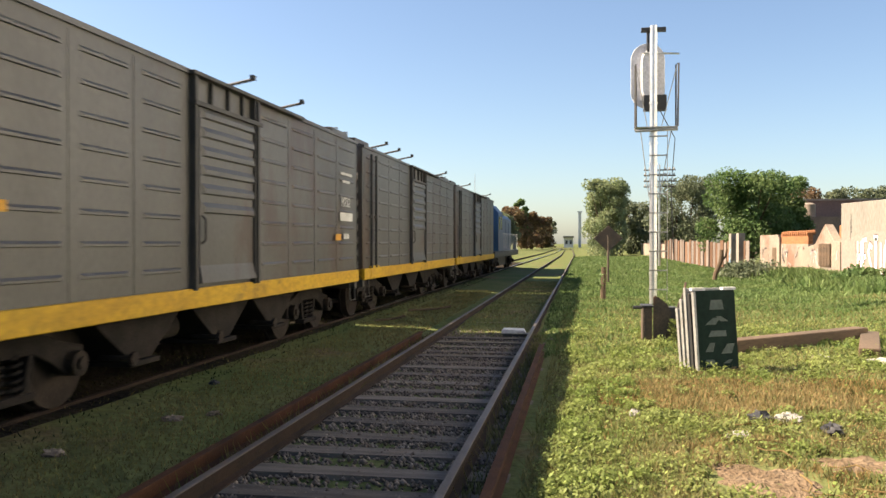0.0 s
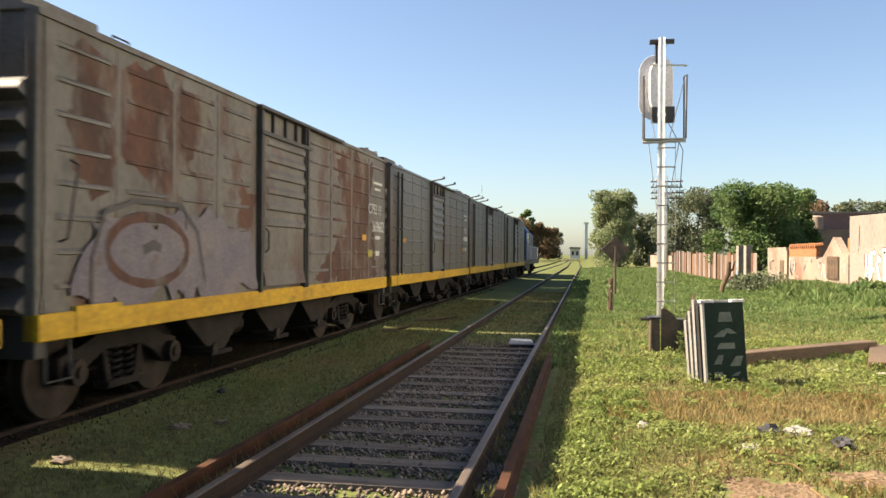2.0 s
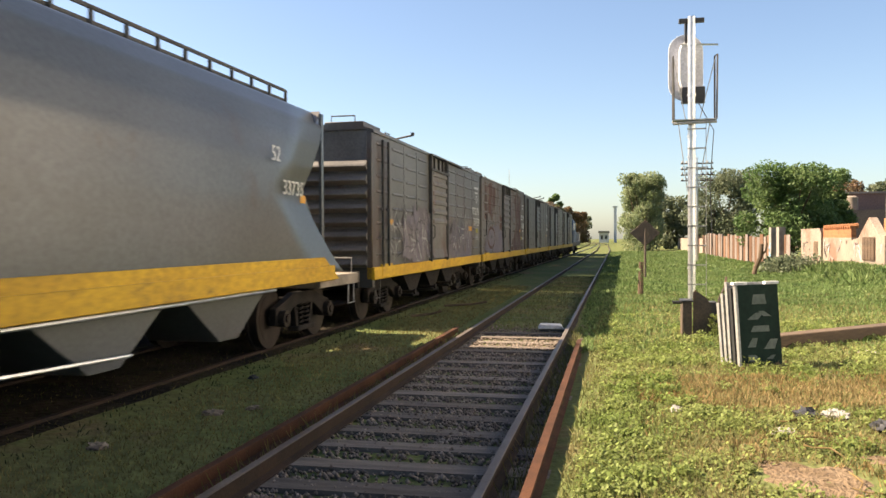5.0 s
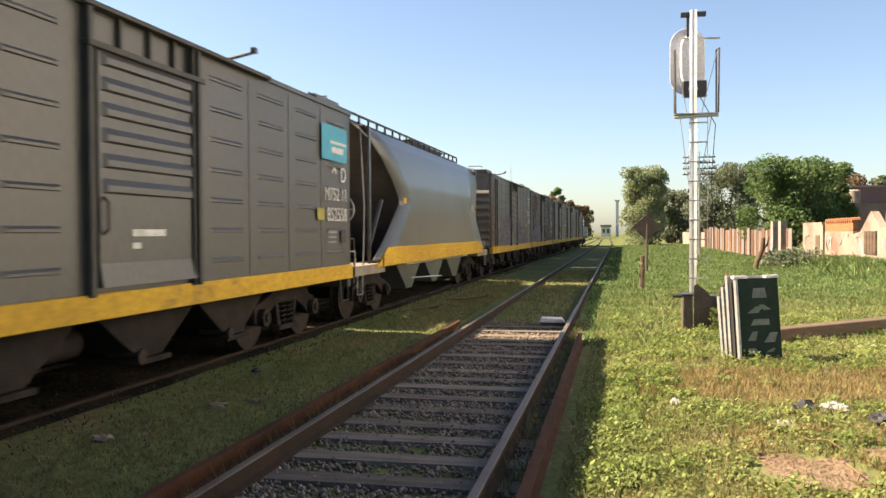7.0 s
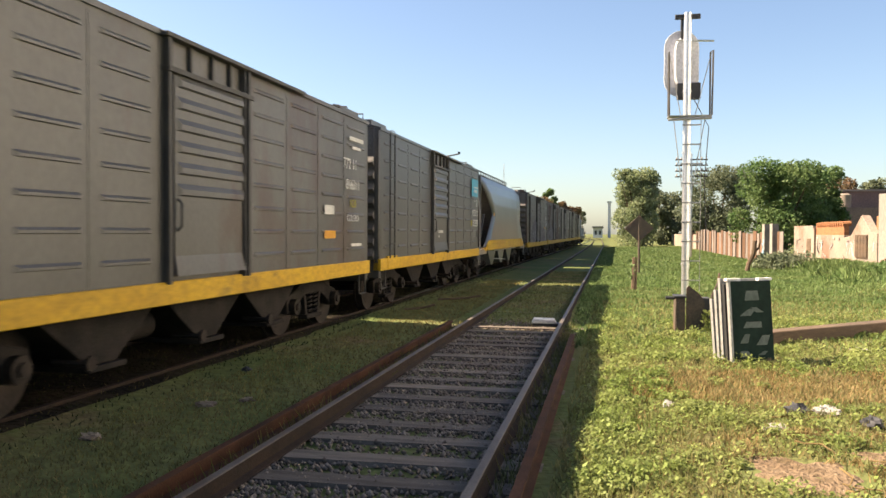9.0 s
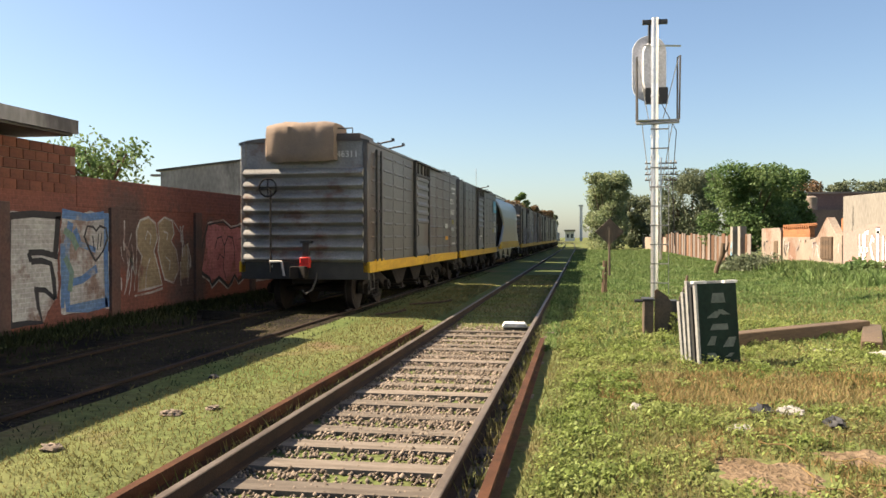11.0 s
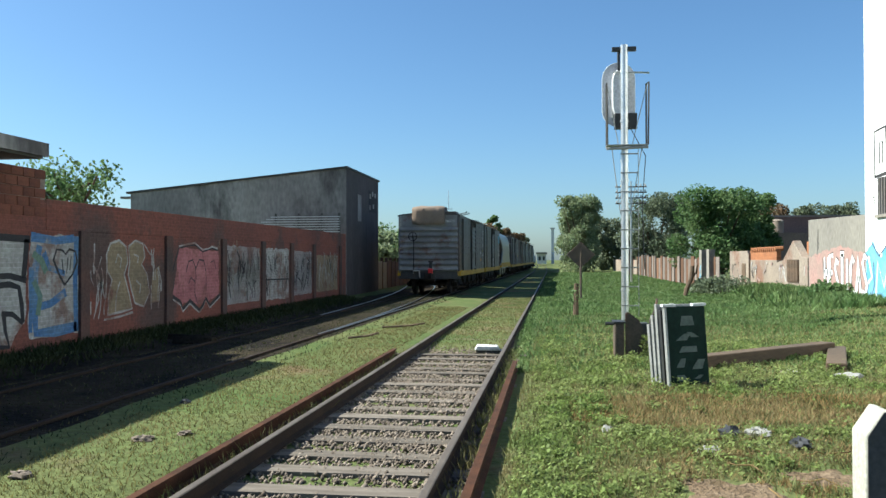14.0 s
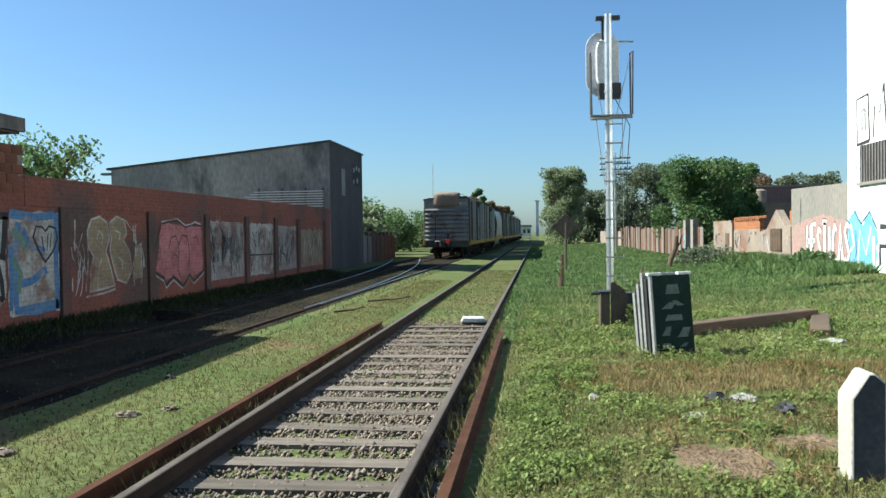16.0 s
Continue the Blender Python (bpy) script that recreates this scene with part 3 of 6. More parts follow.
def boxcar(wheels, label, paint, endpaint, rows=8, gap=0.26, rods=(), bars=2, graffiti=None, door_plate=True, door_at=-0.31, door_paint=None):
    car = thing("boxcar", label, "freight wagon", "wagons of the freight train")
    h = WL / 2
    step = (ZE - ZS - 0.12) / rows
    # sides
    for s in (1, -1):
        m = M()
        ribs, studs = [], []
        x = s * WX
        m.box(min(x, x - s * 0.08), max(x, x - s * 0.08), -h + 0.05, h - 0.05, ZS, ZE)
        for part_y in ((door_at + 1.08, h - 0.12), (-h + 0.12, door_at - 1.08)):
            a, b = part_y
            n = 4
            w = (b - a) / n
            for k in range(n):
                for r in range(rows):
                    ribs.append((x, s, a + k * w + gap * 0.5, a + (k + 1) * w - gap * 0.5, ZS + 0.24 + r * step))
                if k:
                    studs.append(a + k * w)
        wall = part("side_wall", m, paint, car, smooth=20)
        for yy in studs:
            part("seam_strip", M().box(min(x, x + s * 0.006), max(x, x + s * 0.006), yy - 0.035, yy + 0.035, ZS, ZE - 0.05), paint, wall)
        for rx, rs, ya, yb, rz in ribs:
            rm = M()
            rib(rm, rx, rs, ya, yb, rz)
            part("rib", rm, paint, wall, smooth=20)
        # sill
        part("side_sill", M().box(min(x - s * 0.12, x + s * 0.045), max(x - s * 0.12, x + s * 0.045), -h, h, Z0, ZS + 0.005).box(min(x, x + s * 0.055), max(x, x + s * 0.055), -h + 0.5, -h + 1.25, Z0 + 0.02, ZS + 0.05), YELLOW, car, "yellow painted side sill with scuffs", bevel=0.012)
        # eave strip
        part("eave_strip", M().box(min(x - s * 0.06, x + s * 0.03), max(x - s * 0.06, x + s * 0.03), -h, h, ZE - 0.005, ZE + 0.055), paint, car)
        # door
        d = M()
        dx0, dx1 = x + s * 0.004, x + s * 0.05
        lo, hi = min(dx0, dx1), max(dx0, dx1)
        d.box(lo, hi, door_at - 0.82, door_at + 0.86, ZS + 0.06, ZE - 0.36)
        d.prism([(x + s * 0.05, ZS + 0.28), (x + s * 0.05, ZS + 0.06), (x + s * 0.085, ZS + 0.06), (x + s * 0.062, ZS + 0.22)], "y", door_at - 0.82, door_at + 0.86)
        door = part("sliding_door", d, door_paint or paint, car, smooth=20)
        for k in range(6):
            rm = M()
            rib(rm, hi if s > 0 else lo, s, door_at - 0.78, door_at + 0.82, ZS + 1.0 + 0.235 * k, 0.07, 0.035)
            part("rib", rm, door_paint or paint, door, smooth=20)
        part("handle", M().tube([(x + s * 0.05, door_at - 0.76, ZS + 0.55), (x + s * 0.1, door_at - 0.76, ZS + 0.6), (x + s * 0.1, door_at - 0.76, ZS + 0.85), (x + s * 0.05, door_at - 0.76, ZS + 0.9)], 0.015), DARKTRIM, door)
        f = M()
        for yy, w in ((door_at - 0.95, 0.036), (door_at + 0.95, 0.036), (door_at + 0.82, 0.016)):
            f.box(min(x, x + s * 0.085), max(x, x + s * 0.085), yy - w, yy + w, ZS - 0.02, ZE)
        f.box(min(x, x + s * 0.10), max(x, x + s * 0.10), door_at - 1.0, door_at + 1.05, ZE - 0.37, ZE - 0.31)
        f.box(min(x, x + s * 0.11), max(x, x + s * 0.11), door_at - 1.05, door_at + 2.8, ZE - 0.01, ZE + 0.04)
        for yy in (-0.45, 0.05, 0.5):
            f.box(min(x, x + s * 0.05), max(x, x + s * 0.05), door_at + yy - 0.025, door_at + yy + 0.025, ZE - 0.31, ZE)
        part("door_frame", f, DARKTRIM, car, "dark steel door frame and track", bevel=0.006)
    # roof
    arc = [(-WX - 0.02, ZE + 0.05)] + [(WX * math.sin(a), ZE + 0.05 + 0.13 * (math.cos(a) - 0.05)) for a in [-1.35 + 0.27 * i for i in range(11)]] + [(WX + 0.02, ZE + 0.05)]
    m = M().prism(arc, "y", -h, h)
    for k in range(11):
        yy = -h + 0.55 + k * 1.07
        m.prism([(p[0] * 1.0, p[1] + 0.008) for p in arc], "y", yy - 0.03, yy + 0.03)
    part("roof", m, paint, car, smooth=40)
    part("roof_walk", M().box(-0.3, 0.3, -h + 0.1, h - 0.1, ZE + 0.18, ZE + 0.22), DARKTRIM, car)
    part("roof_hatch", M().prism([(-0.5, ZE + 0.12), (0.55, ZE + 0.1), (0.5, ZE + 0.3), (0.3, ZE + 0.4), (-0.4, ZE + 0.4)], "y", 2.7, 4.1), paint, car, bevel=0.03)
    for e in (-1, 1):
        ya, yb = sorted((e * (h - 0.04), e * (h - 1.15)))
        part("roof_platform", M().box(0.5, 1.3, ya, yb, ZE + 0.06, ZE + 0.22), paint, car, bevel=0.012)
        part("roof_handhold", M().tube([(0.62, e * (h - 0.12), ZE + 0.2), (0.62, e * (h - 0.12), ZE + 0.34), (1.1, e * (h - 0.12), ZE + 0.34), (1.1, e * (h - 0.12), ZE + 0.2)], 0.014), DARKTRIM, car)
        part("roof_handhold", M().tube([(1.36, e * (h - 1.3), ZE + 0.05), (1.36, e * (h - 1.3), ZE + 0.15), (1.36, e * (h - 1.6), ZE + 0.15), (1.36, e * (h - 1.6), ZE + 0.05)], 0.012), DARKTRIM, car)
    for y in rods:
        part("roof_arm", M().cyl((0.8, y, ZE + 0.12), (1.56, y, ZE + 0.26), 0.022, 6).box(1.54, 1.6, y - 0.04, y + 0.04, ZE + 0.25, ZE + 0.32), DARKTRIM, car)
    # ends: deep horizontal corrugations
    for e in (-1, 1):
        m = M()
        y = e * h
        prof = []
        n = 8
        for k in range(n):
            zz = ZS - 0.05 + k * (ZE - 0.45 - ZS) / n
            st = (ZE - 0.45 - ZS) / n
            prof += [(0.02, zz), (0.02, zz + st * 0.1), (0.13, zz + st * 0.28), (0.17, zz + st * 0.4), (0.165, zz + st * 0.5), (0.13, zz + st * 0.66), (0.03, zz + st * 0.9)]
        prof += [(0.02, ZE - 0.45), (0.02, ZE + 0.05)]
        poly = [(y + e * (o - 0.06), z) for o, z in prof] + [(y - e * 0.1, ZE + 0.05), (y - e * 0.1, ZS - 0.05)]
        m.prism(poly, "x", -WX + 0.1, WX - 0.1)
        part("end_wall", m, endpaint, car, "dark corrugated end sheet", smooth=40)
        for s in (-1, 1):
            xx = s * (WX - 0.06)
            part("corner_post", M().box(xx - 0.06, xx + 0.06, y - e * 0.14 if e > 0 else y, y if e > 0 else y - e * 0.14, ZS - 0.1, ZE + 0.05), paint if s > 0 else endpaint, car, bevel=0.02)
        part("headstock", M().box(-WX, WX, min(y, y - e * 0.15), max(y, y - e * 0.15), 0.72, ZS), DARKTRIM, car, bevel=0.015)
        coupler(car, y, e)
        part("step", M().tube([(WX - 0.02, y - e * 0.15, Z0), (WX + 0.0, y - e * 0.15, 0.5), (WX + 0.0, y - e * 0.5, 0.5), (WX - 0.02, y - e * 0.5, Z0)], 0.018), DARKTRIM, car)
        # hand brake wheel
        if e < 0:
            ring = [(-0.75 + 0.2 * math.cos(a), y - 0.2, 2.75 + 0.2 * math.sin(a)) for a in [i * math.pi / 8 for i in range(17)]]
            br = M().tube(ring, 0.02).cyl((-0.75, y + 0.05, 2.75), (-0.75, y - 0.22, 2.75), 0.03).cyl((-0.72, y - 0.12, 0.9), (-0.72, y - 0.12, 2.7), 0.02)
            br.cyl((-0.95, y - 0.2, 2.75), (-0.55, y - 0.2, 2.75), 0.014).cyl((-0.75, y - 0.2, 2.55), (-0.75, y - 0.2, 2.95), 0.014)
            part("brake_wheel", br, UNDER, car)
    # ladder on the rear end of the visible side
    if bars == 2:
        for yy in (-h + 0.55, -h + 0.95):
            part("locking_bar", M().box(WX + 0.03, WX + 0.075, yy - 0.03, yy + 0.03, ZS, ZE - 0.1).box(WX + 0.03, WX + 0.06, yy - 0.12, yy + 0.03, 2.22, 2.27), DARKTRIM, car)
    elif bars == 0:
        part("handhold", M().tube([(WX + 0.02, -h + 0.3, 1.75), (WX + 0.1, -h + 0.3, 1.78), (WX + 0.1, -h + 0.45, 2.45), (WX + 0.02, -h + 0.45, 2.5)], 0.014), DARKTRIM, car)
    else:
        l = M()
        for yy in (-h + 0.62, -h + 0.98):
            l.box(WX + 0.05, WX + 0.075, yy - 0.02, yy + 0.02, ZS, ZE)
        for k in range(7):
            l.cyl((WX + 0.065, -h + 0.62, ZS + 0.3 + 0.35 * k), (WX + 0.065, -h + 0.98, ZS + 0.3 + 0.35 * k), 0.014, 6)
        part("ladder", l, DARKTRIM, car)
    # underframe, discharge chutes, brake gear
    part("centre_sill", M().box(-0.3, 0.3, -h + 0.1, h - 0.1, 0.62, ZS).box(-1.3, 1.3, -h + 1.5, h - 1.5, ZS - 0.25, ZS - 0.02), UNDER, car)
    # Chutes use the shade-darkened gear colour, not the wagon paint.
    for yy in (-2.0, 0.1, 2.0):
        for s in (1, -1):
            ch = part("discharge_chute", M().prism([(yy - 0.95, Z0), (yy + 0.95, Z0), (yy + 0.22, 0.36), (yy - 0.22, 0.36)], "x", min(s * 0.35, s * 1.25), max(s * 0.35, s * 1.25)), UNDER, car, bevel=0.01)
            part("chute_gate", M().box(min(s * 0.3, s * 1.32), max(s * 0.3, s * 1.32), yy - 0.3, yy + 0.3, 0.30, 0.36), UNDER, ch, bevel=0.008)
        part("chute_shaft", M().cyl((1.0, yy - 0.4, 0.42), (1.42, yy - 0.4, 0.42), 0.03, 8).cyl((1.38, yy - 0.4, 0.42), (1.42, yy - 0.4, 0.42), 0.075, 8), WHEELMAT, car)
    part("air_reservoir", M().cyl((0.9, -1.3, 0.6), (0.9, -0.75, 0.6), 0.16, 12), UNDER, car)
    for y in (-h + 1.95, h - 1.95):
        bogie(car, y, wheels)
    return car


def side_pose(y, z):
    """Lettering on the visible side of a wagon, reading along it from the track."""
    return Matrix.Translation((WX + 0.036, y, z)) @ Matrix(((0, 0, 1, 0), (1, 0, 0, 0), (0, 1, 0, 0), (0, 0, 0, 1)))


def side_put(u, v, d):
    return (WX + 0.033 + d, u, v)


def plate(parent, name, u0, u1, v0, v1, material, d=0.004, label=""):
    return part(name, M().patch([(u0, v0), (u1, v0), (u1, v1), (u0, v1)], side_put, d), material, parent, label, smooth=0)


def hopper(wheels):
    car = thing("hopper_wagon", "smooth grey covered hopper wagon with yellow sill and roof walkway", "freight wagon", "wagons of the freight train")
    h = 7.3
    prof = [(0.0, 3.98), (0.75, 3.93), (1.05, 3.80), (1.25, 3.55), (1.38, 3.2), (1.46, 2.75), (1.48, 2.2), (1.47, 1.6), (1.46, ZS)]

    def notch(z):
        # the side sheets are cut back most at mid height
        k = (z - ZS) / (3.8 - ZS)
        k = min(max(k, 0), 1)
        return 6.3 - 1.95 * (k / 0.45 if k < 0.45 else (1 - k) / 0.55) ** 0.85
    for s in (-1, 1):
        m = M()
        fine = []
        for a, b in zip(prof, prof[1:]):
            fine += [(a[0] + (b[0] - a[0]) * i / 6, a[1] + (b[1] - a[1]) * i / 6) for i in range(6)]
        fine.append(prof[-1])
        n = 9
        for x, z in fine:
            e = notch(z)
            m.v += [(s * x, -e + 2 * e * i / (n - 1), z) for i in range(n)]
        for j in range(len(fine) - 1):
            for i in range(n - 1):
                q = (j * n + i, j * n + i + 1, (j + 1) * n + i + 1, (j + 1) * n + i)
                m.f.append(q if s < 0 else q[::-1])
        ob = part("side_sheet", m, TANKGREY, car, smooth=60)
        so = ob.modifiers.new("thickness", "SOLIDIFY")
        so.thickness = 0.02
        part("side_sill", M().box(min(s * 1.38, s * 1.53), max(s * 1.38, s * 1.53), -5.7, 5.7, ZS - 0.12, ZS + 0.12).prism([(-6.0, ZS - 0.12), (6.0, ZS - 0.12), (5.3, ZS + 0.26), (-5.3, ZS + 0.26)], "x", min(s * 1.475, s * 1.495), max(s * 1.475, s * 1.495)), YELLOW, car, "yellow painted side sill", bevel=0.01)
    for e in (-1, 1):
        y1, y2 = e * 5.9, e * 4.2
        m = M()
        m.add([(-1.2, y1, 3.8), (1.2, y1, 3.8), (1.42, y2, 2.5), (-1.42, y2, 2.5)], [(0, 1, 2, 3)])
        m.add([(-1.42, y2, 2.5), (1.42, y2, 2.5), (1.4, y2 - e * 1.4, ZS), (-1.4, y2 - e * 1.4, ZS)], [(0, 1, 2, 3)])
        sh = part("slope_sheet", m, DARKEND, car, smooth=0)
        so = sh.modifiers.new("thickness", "SOLIDIFY")
        so.thickness = 0.02
        for x in (-1.25, 1.25):
            part("end_post", M().box(x - 0.024, x + 0.024, min(e * 5.75, e * 5.85), max(e * 5.75, e * 5.85), ZS - 0.1, 3.75).prism([(e * 5.75, 1.4), (e * 5.82, 1.4), (e * 5.0, 2.35), (e * 4.92, 2.35)], "x", x - 0.03, x + 0.03), TANKGREY, car)
        part("end_platform", M().box(-1.42, 1.42, min(e * 5.3, e * h), max(e * 5.3, e * h), 0.86, ZS - 0.06), mat("dusty_platform", (0.25, 0.21, 0.17), (0.17, 0.14, 0.11), 2, 30, 0.85), car, bevel=0.015)
        if e < 0:
            part("end_ladder", M().tube([(1.35, e * 6.5, 1.05), (1.33, e * 6.35, 2.2), (1.22, e * 6.25, 3.7)], 0.018).tube([(0.98, e * 6.5, 1.05), (0.98, e * 6.35, 2.2), (0.95, e * 6.25, 3.7)], 0.018), TANKGREY, car)
        part("end_handrail", M().tube([(1.36, e * 7.0, 1.05), (1.36, e * 7.0, 1.32), (0.98, e * 7.0, 1.32), (0.98, e * 7.0, 1.05)], 0.014), ALU, car)
        coupler(car, e * h, e)
        part("step", M().tube([(1.4, e * 7.0, 0.9), (1.4, e * 7.0, 0.52), (1.4, e * 6.7, 0.52), (1.4, e * 6.7, 0.9)], 0.014), ALU, car)
        part("headstock", M().box(-1.42, 1.42, min(e * h, e * (h - 0.12)), max(e * h, e * (h - 0.12)), 0.75, ZS - 0.05), UNDER, car)
    ring = [(1.0 + 0.26 * math.cos(a), -6.75, 2.1 + 0.26 * math.sin(a)) for a in [i * math.pi / 8 for i in range(17)]]
    bw = M().tube(ring, 0.02).cyl((1.0, -6.8, 2.1), (1.0, -6.35, 2.1), 0.03)
    for a in (0, math.pi / 3, 2 * math.pi / 3):
        bw.cyl((1.0 - 0.25 * math.cos(a), -6.75, 2.1 - 0.25 * math.sin(a)), (1.0 + 0.25 * math.cos(a), -6.75, 2.1 + 0.25 * math.sin(a)), 0.012, 5)
    part("brake_wheel", bw, ALU, car, "pale hand brake wheel")
    part("brake_chain", M().tube([(1.0, -6.7, 1.85), (1.03, -6.7, 1.5), (1.12, -6.7, 1.15), (1.05, -6.7, 1.05)], 0.016, 5).tube([(0.8, -6.6, 1.05), (0.8, -6.6, 1.55), (1.2, -6.6, 1.55), (1.2, -6.6, 1.05)], 0.016, 5), WHEELMAT, car)
    wk = M()
    for s in (-1, 1):
        wk.box(s * 0.62 - 0.02, s * 0.62 + 0.02, -5.8, 5.8, 4.15, 4.19)
        for k in range(19):
            yy = -5.8 + k * 11.6 / 18
            wk.box(s * 0.62 - 0.02, s * 0.62 + 0.02, yy - 0.02, yy + 0.02, 3.9, 4.17)
    wk.box(-0.6, 0.6, -5.8, 5.8, 4.0, 4.04)
    part("roof_walkway", wk, DARKTRIM, car)
    for k in range(6):
        part("roof_hatch", M().box(-0.42, 0.42, -5.2 + 1.85 * k, -4.1 + 1.85 * k, 3.95, 4.09), TANKGREY, car, bevel=0.02)
    for yy in (-2.6, 0.0, 2.6):
        for s in (-1, 1):
            part("discharge_chute", M().prism([(yy - 1.2, ZS - 0.1), (yy + 1.2, ZS - 0.1), (yy + 0.25, 0.36), (yy - 0.25, 0.36)], "x", min(s * 0.2, s * 1.2), max(s * 0.2, s * 1.2)), TANKGREY, car, bevel=0.01)
    part("brake_pipe", M().tube([(1.4, -3.6, 0.95), (1.4, 3.6, 0.95)], 0.025).tube([(1.35, -3.0, 0.62), (1.35, 0.2, 0.5)], 0.02), GALV, car)
    part("centre_sill", M().box(-0.3, 0.3, -h + 0.1, h - 0.1, 0.62, ZS), UNDER, car)
    plate(car, "reflector", -4.1, -3.85, 2.3, 2.42, ORANGE, -0.02)
    plate(car, "reflector", 4.3, 4.5, 2.2, 2.32, ORANGE, -0.02)
    for y in (-h + 1.95, h - 1.95):
        bogie(car, y, wheels)
    return car


def locomotive(wheels):
    car = thing("locomotive", "blue hood diesel locomotive with railings", "locomotive")
    h = 7.2
    part("frame", M().box(-1.4, 1.4, -h, h, 0.85, 1.2).box(-1.0, 1.0, -2.2, 2.2, 0.3, 0.85), DARKTRIM, car, bevel=0.02)
    part("cab", M().prism([(-1.4, 1.2), (1.4, 1.2), (1.4, 3.3), (1.0, 3.75), (0, 3.9), (-1.0, 3.75), (-1.4, 3.3)], "y", -5.6, -3.2), BLUE, car, bevel=0.03)
    part("long_hood", M().prism([(-0.95, 1.2), (0.95, 1.2), (0.95, 3.2), (0.7, 3.45), (-0.7, 3.45), (-0.95, 3.2)], "y", -3.2, 6.4), BLUE, car, bevel=0.03)
    part("short_hood", M().prism([(-0.95, 1.2), (0.95, 1.2), (0.95, 3.0), (0.7, 3.3), (-0.7, 3.3), (-0.95, 3.0)], "y", -6.6, -5.6), BLUE, car, bevel=0.03)
    for yy in (-5.1, -4.1):
        part("cab_window", M().box(1.385, 1.41, yy - 0.32, yy + 0.32, 2.4, 3.1), GLASS, car)
    for yy in (-1.5, 1.0, 3.5, 5.4):
        part("hood_door", M().box(0.94, 0.97, yy - 0.8, yy + 0.8, 1.5, 3.0), BLUE, car, bevel=0.008)
    rl = M()
    for k in range(13):
        yy = -3.0 + k * 0.8
        rl.cyl((1.36, yy, 1.2), (1.36, yy, 2.2), 0.018, 6)
    rl.cyl((1.36, -3.0, 2.2), (1.36, 6.6, 2.2), 0.018, 6)
    part("railing", rl, LETTER, car)
    part("exhaust", M().cyl((0, 1, 3.4), (0, 1, 3.85), 0.16, 12), DARKTRIM, car)
    part("radiator_fan", M().box(-0.5, 0.5, 3, 4.6, 3.44, 3.6), DARKTRIM, car)
    coupler(car, -h, -1)
    for y in (-4.6, 4.6):
        bogie(car, y, wheels)
    return car


WHEELS, TRAIN = [], []


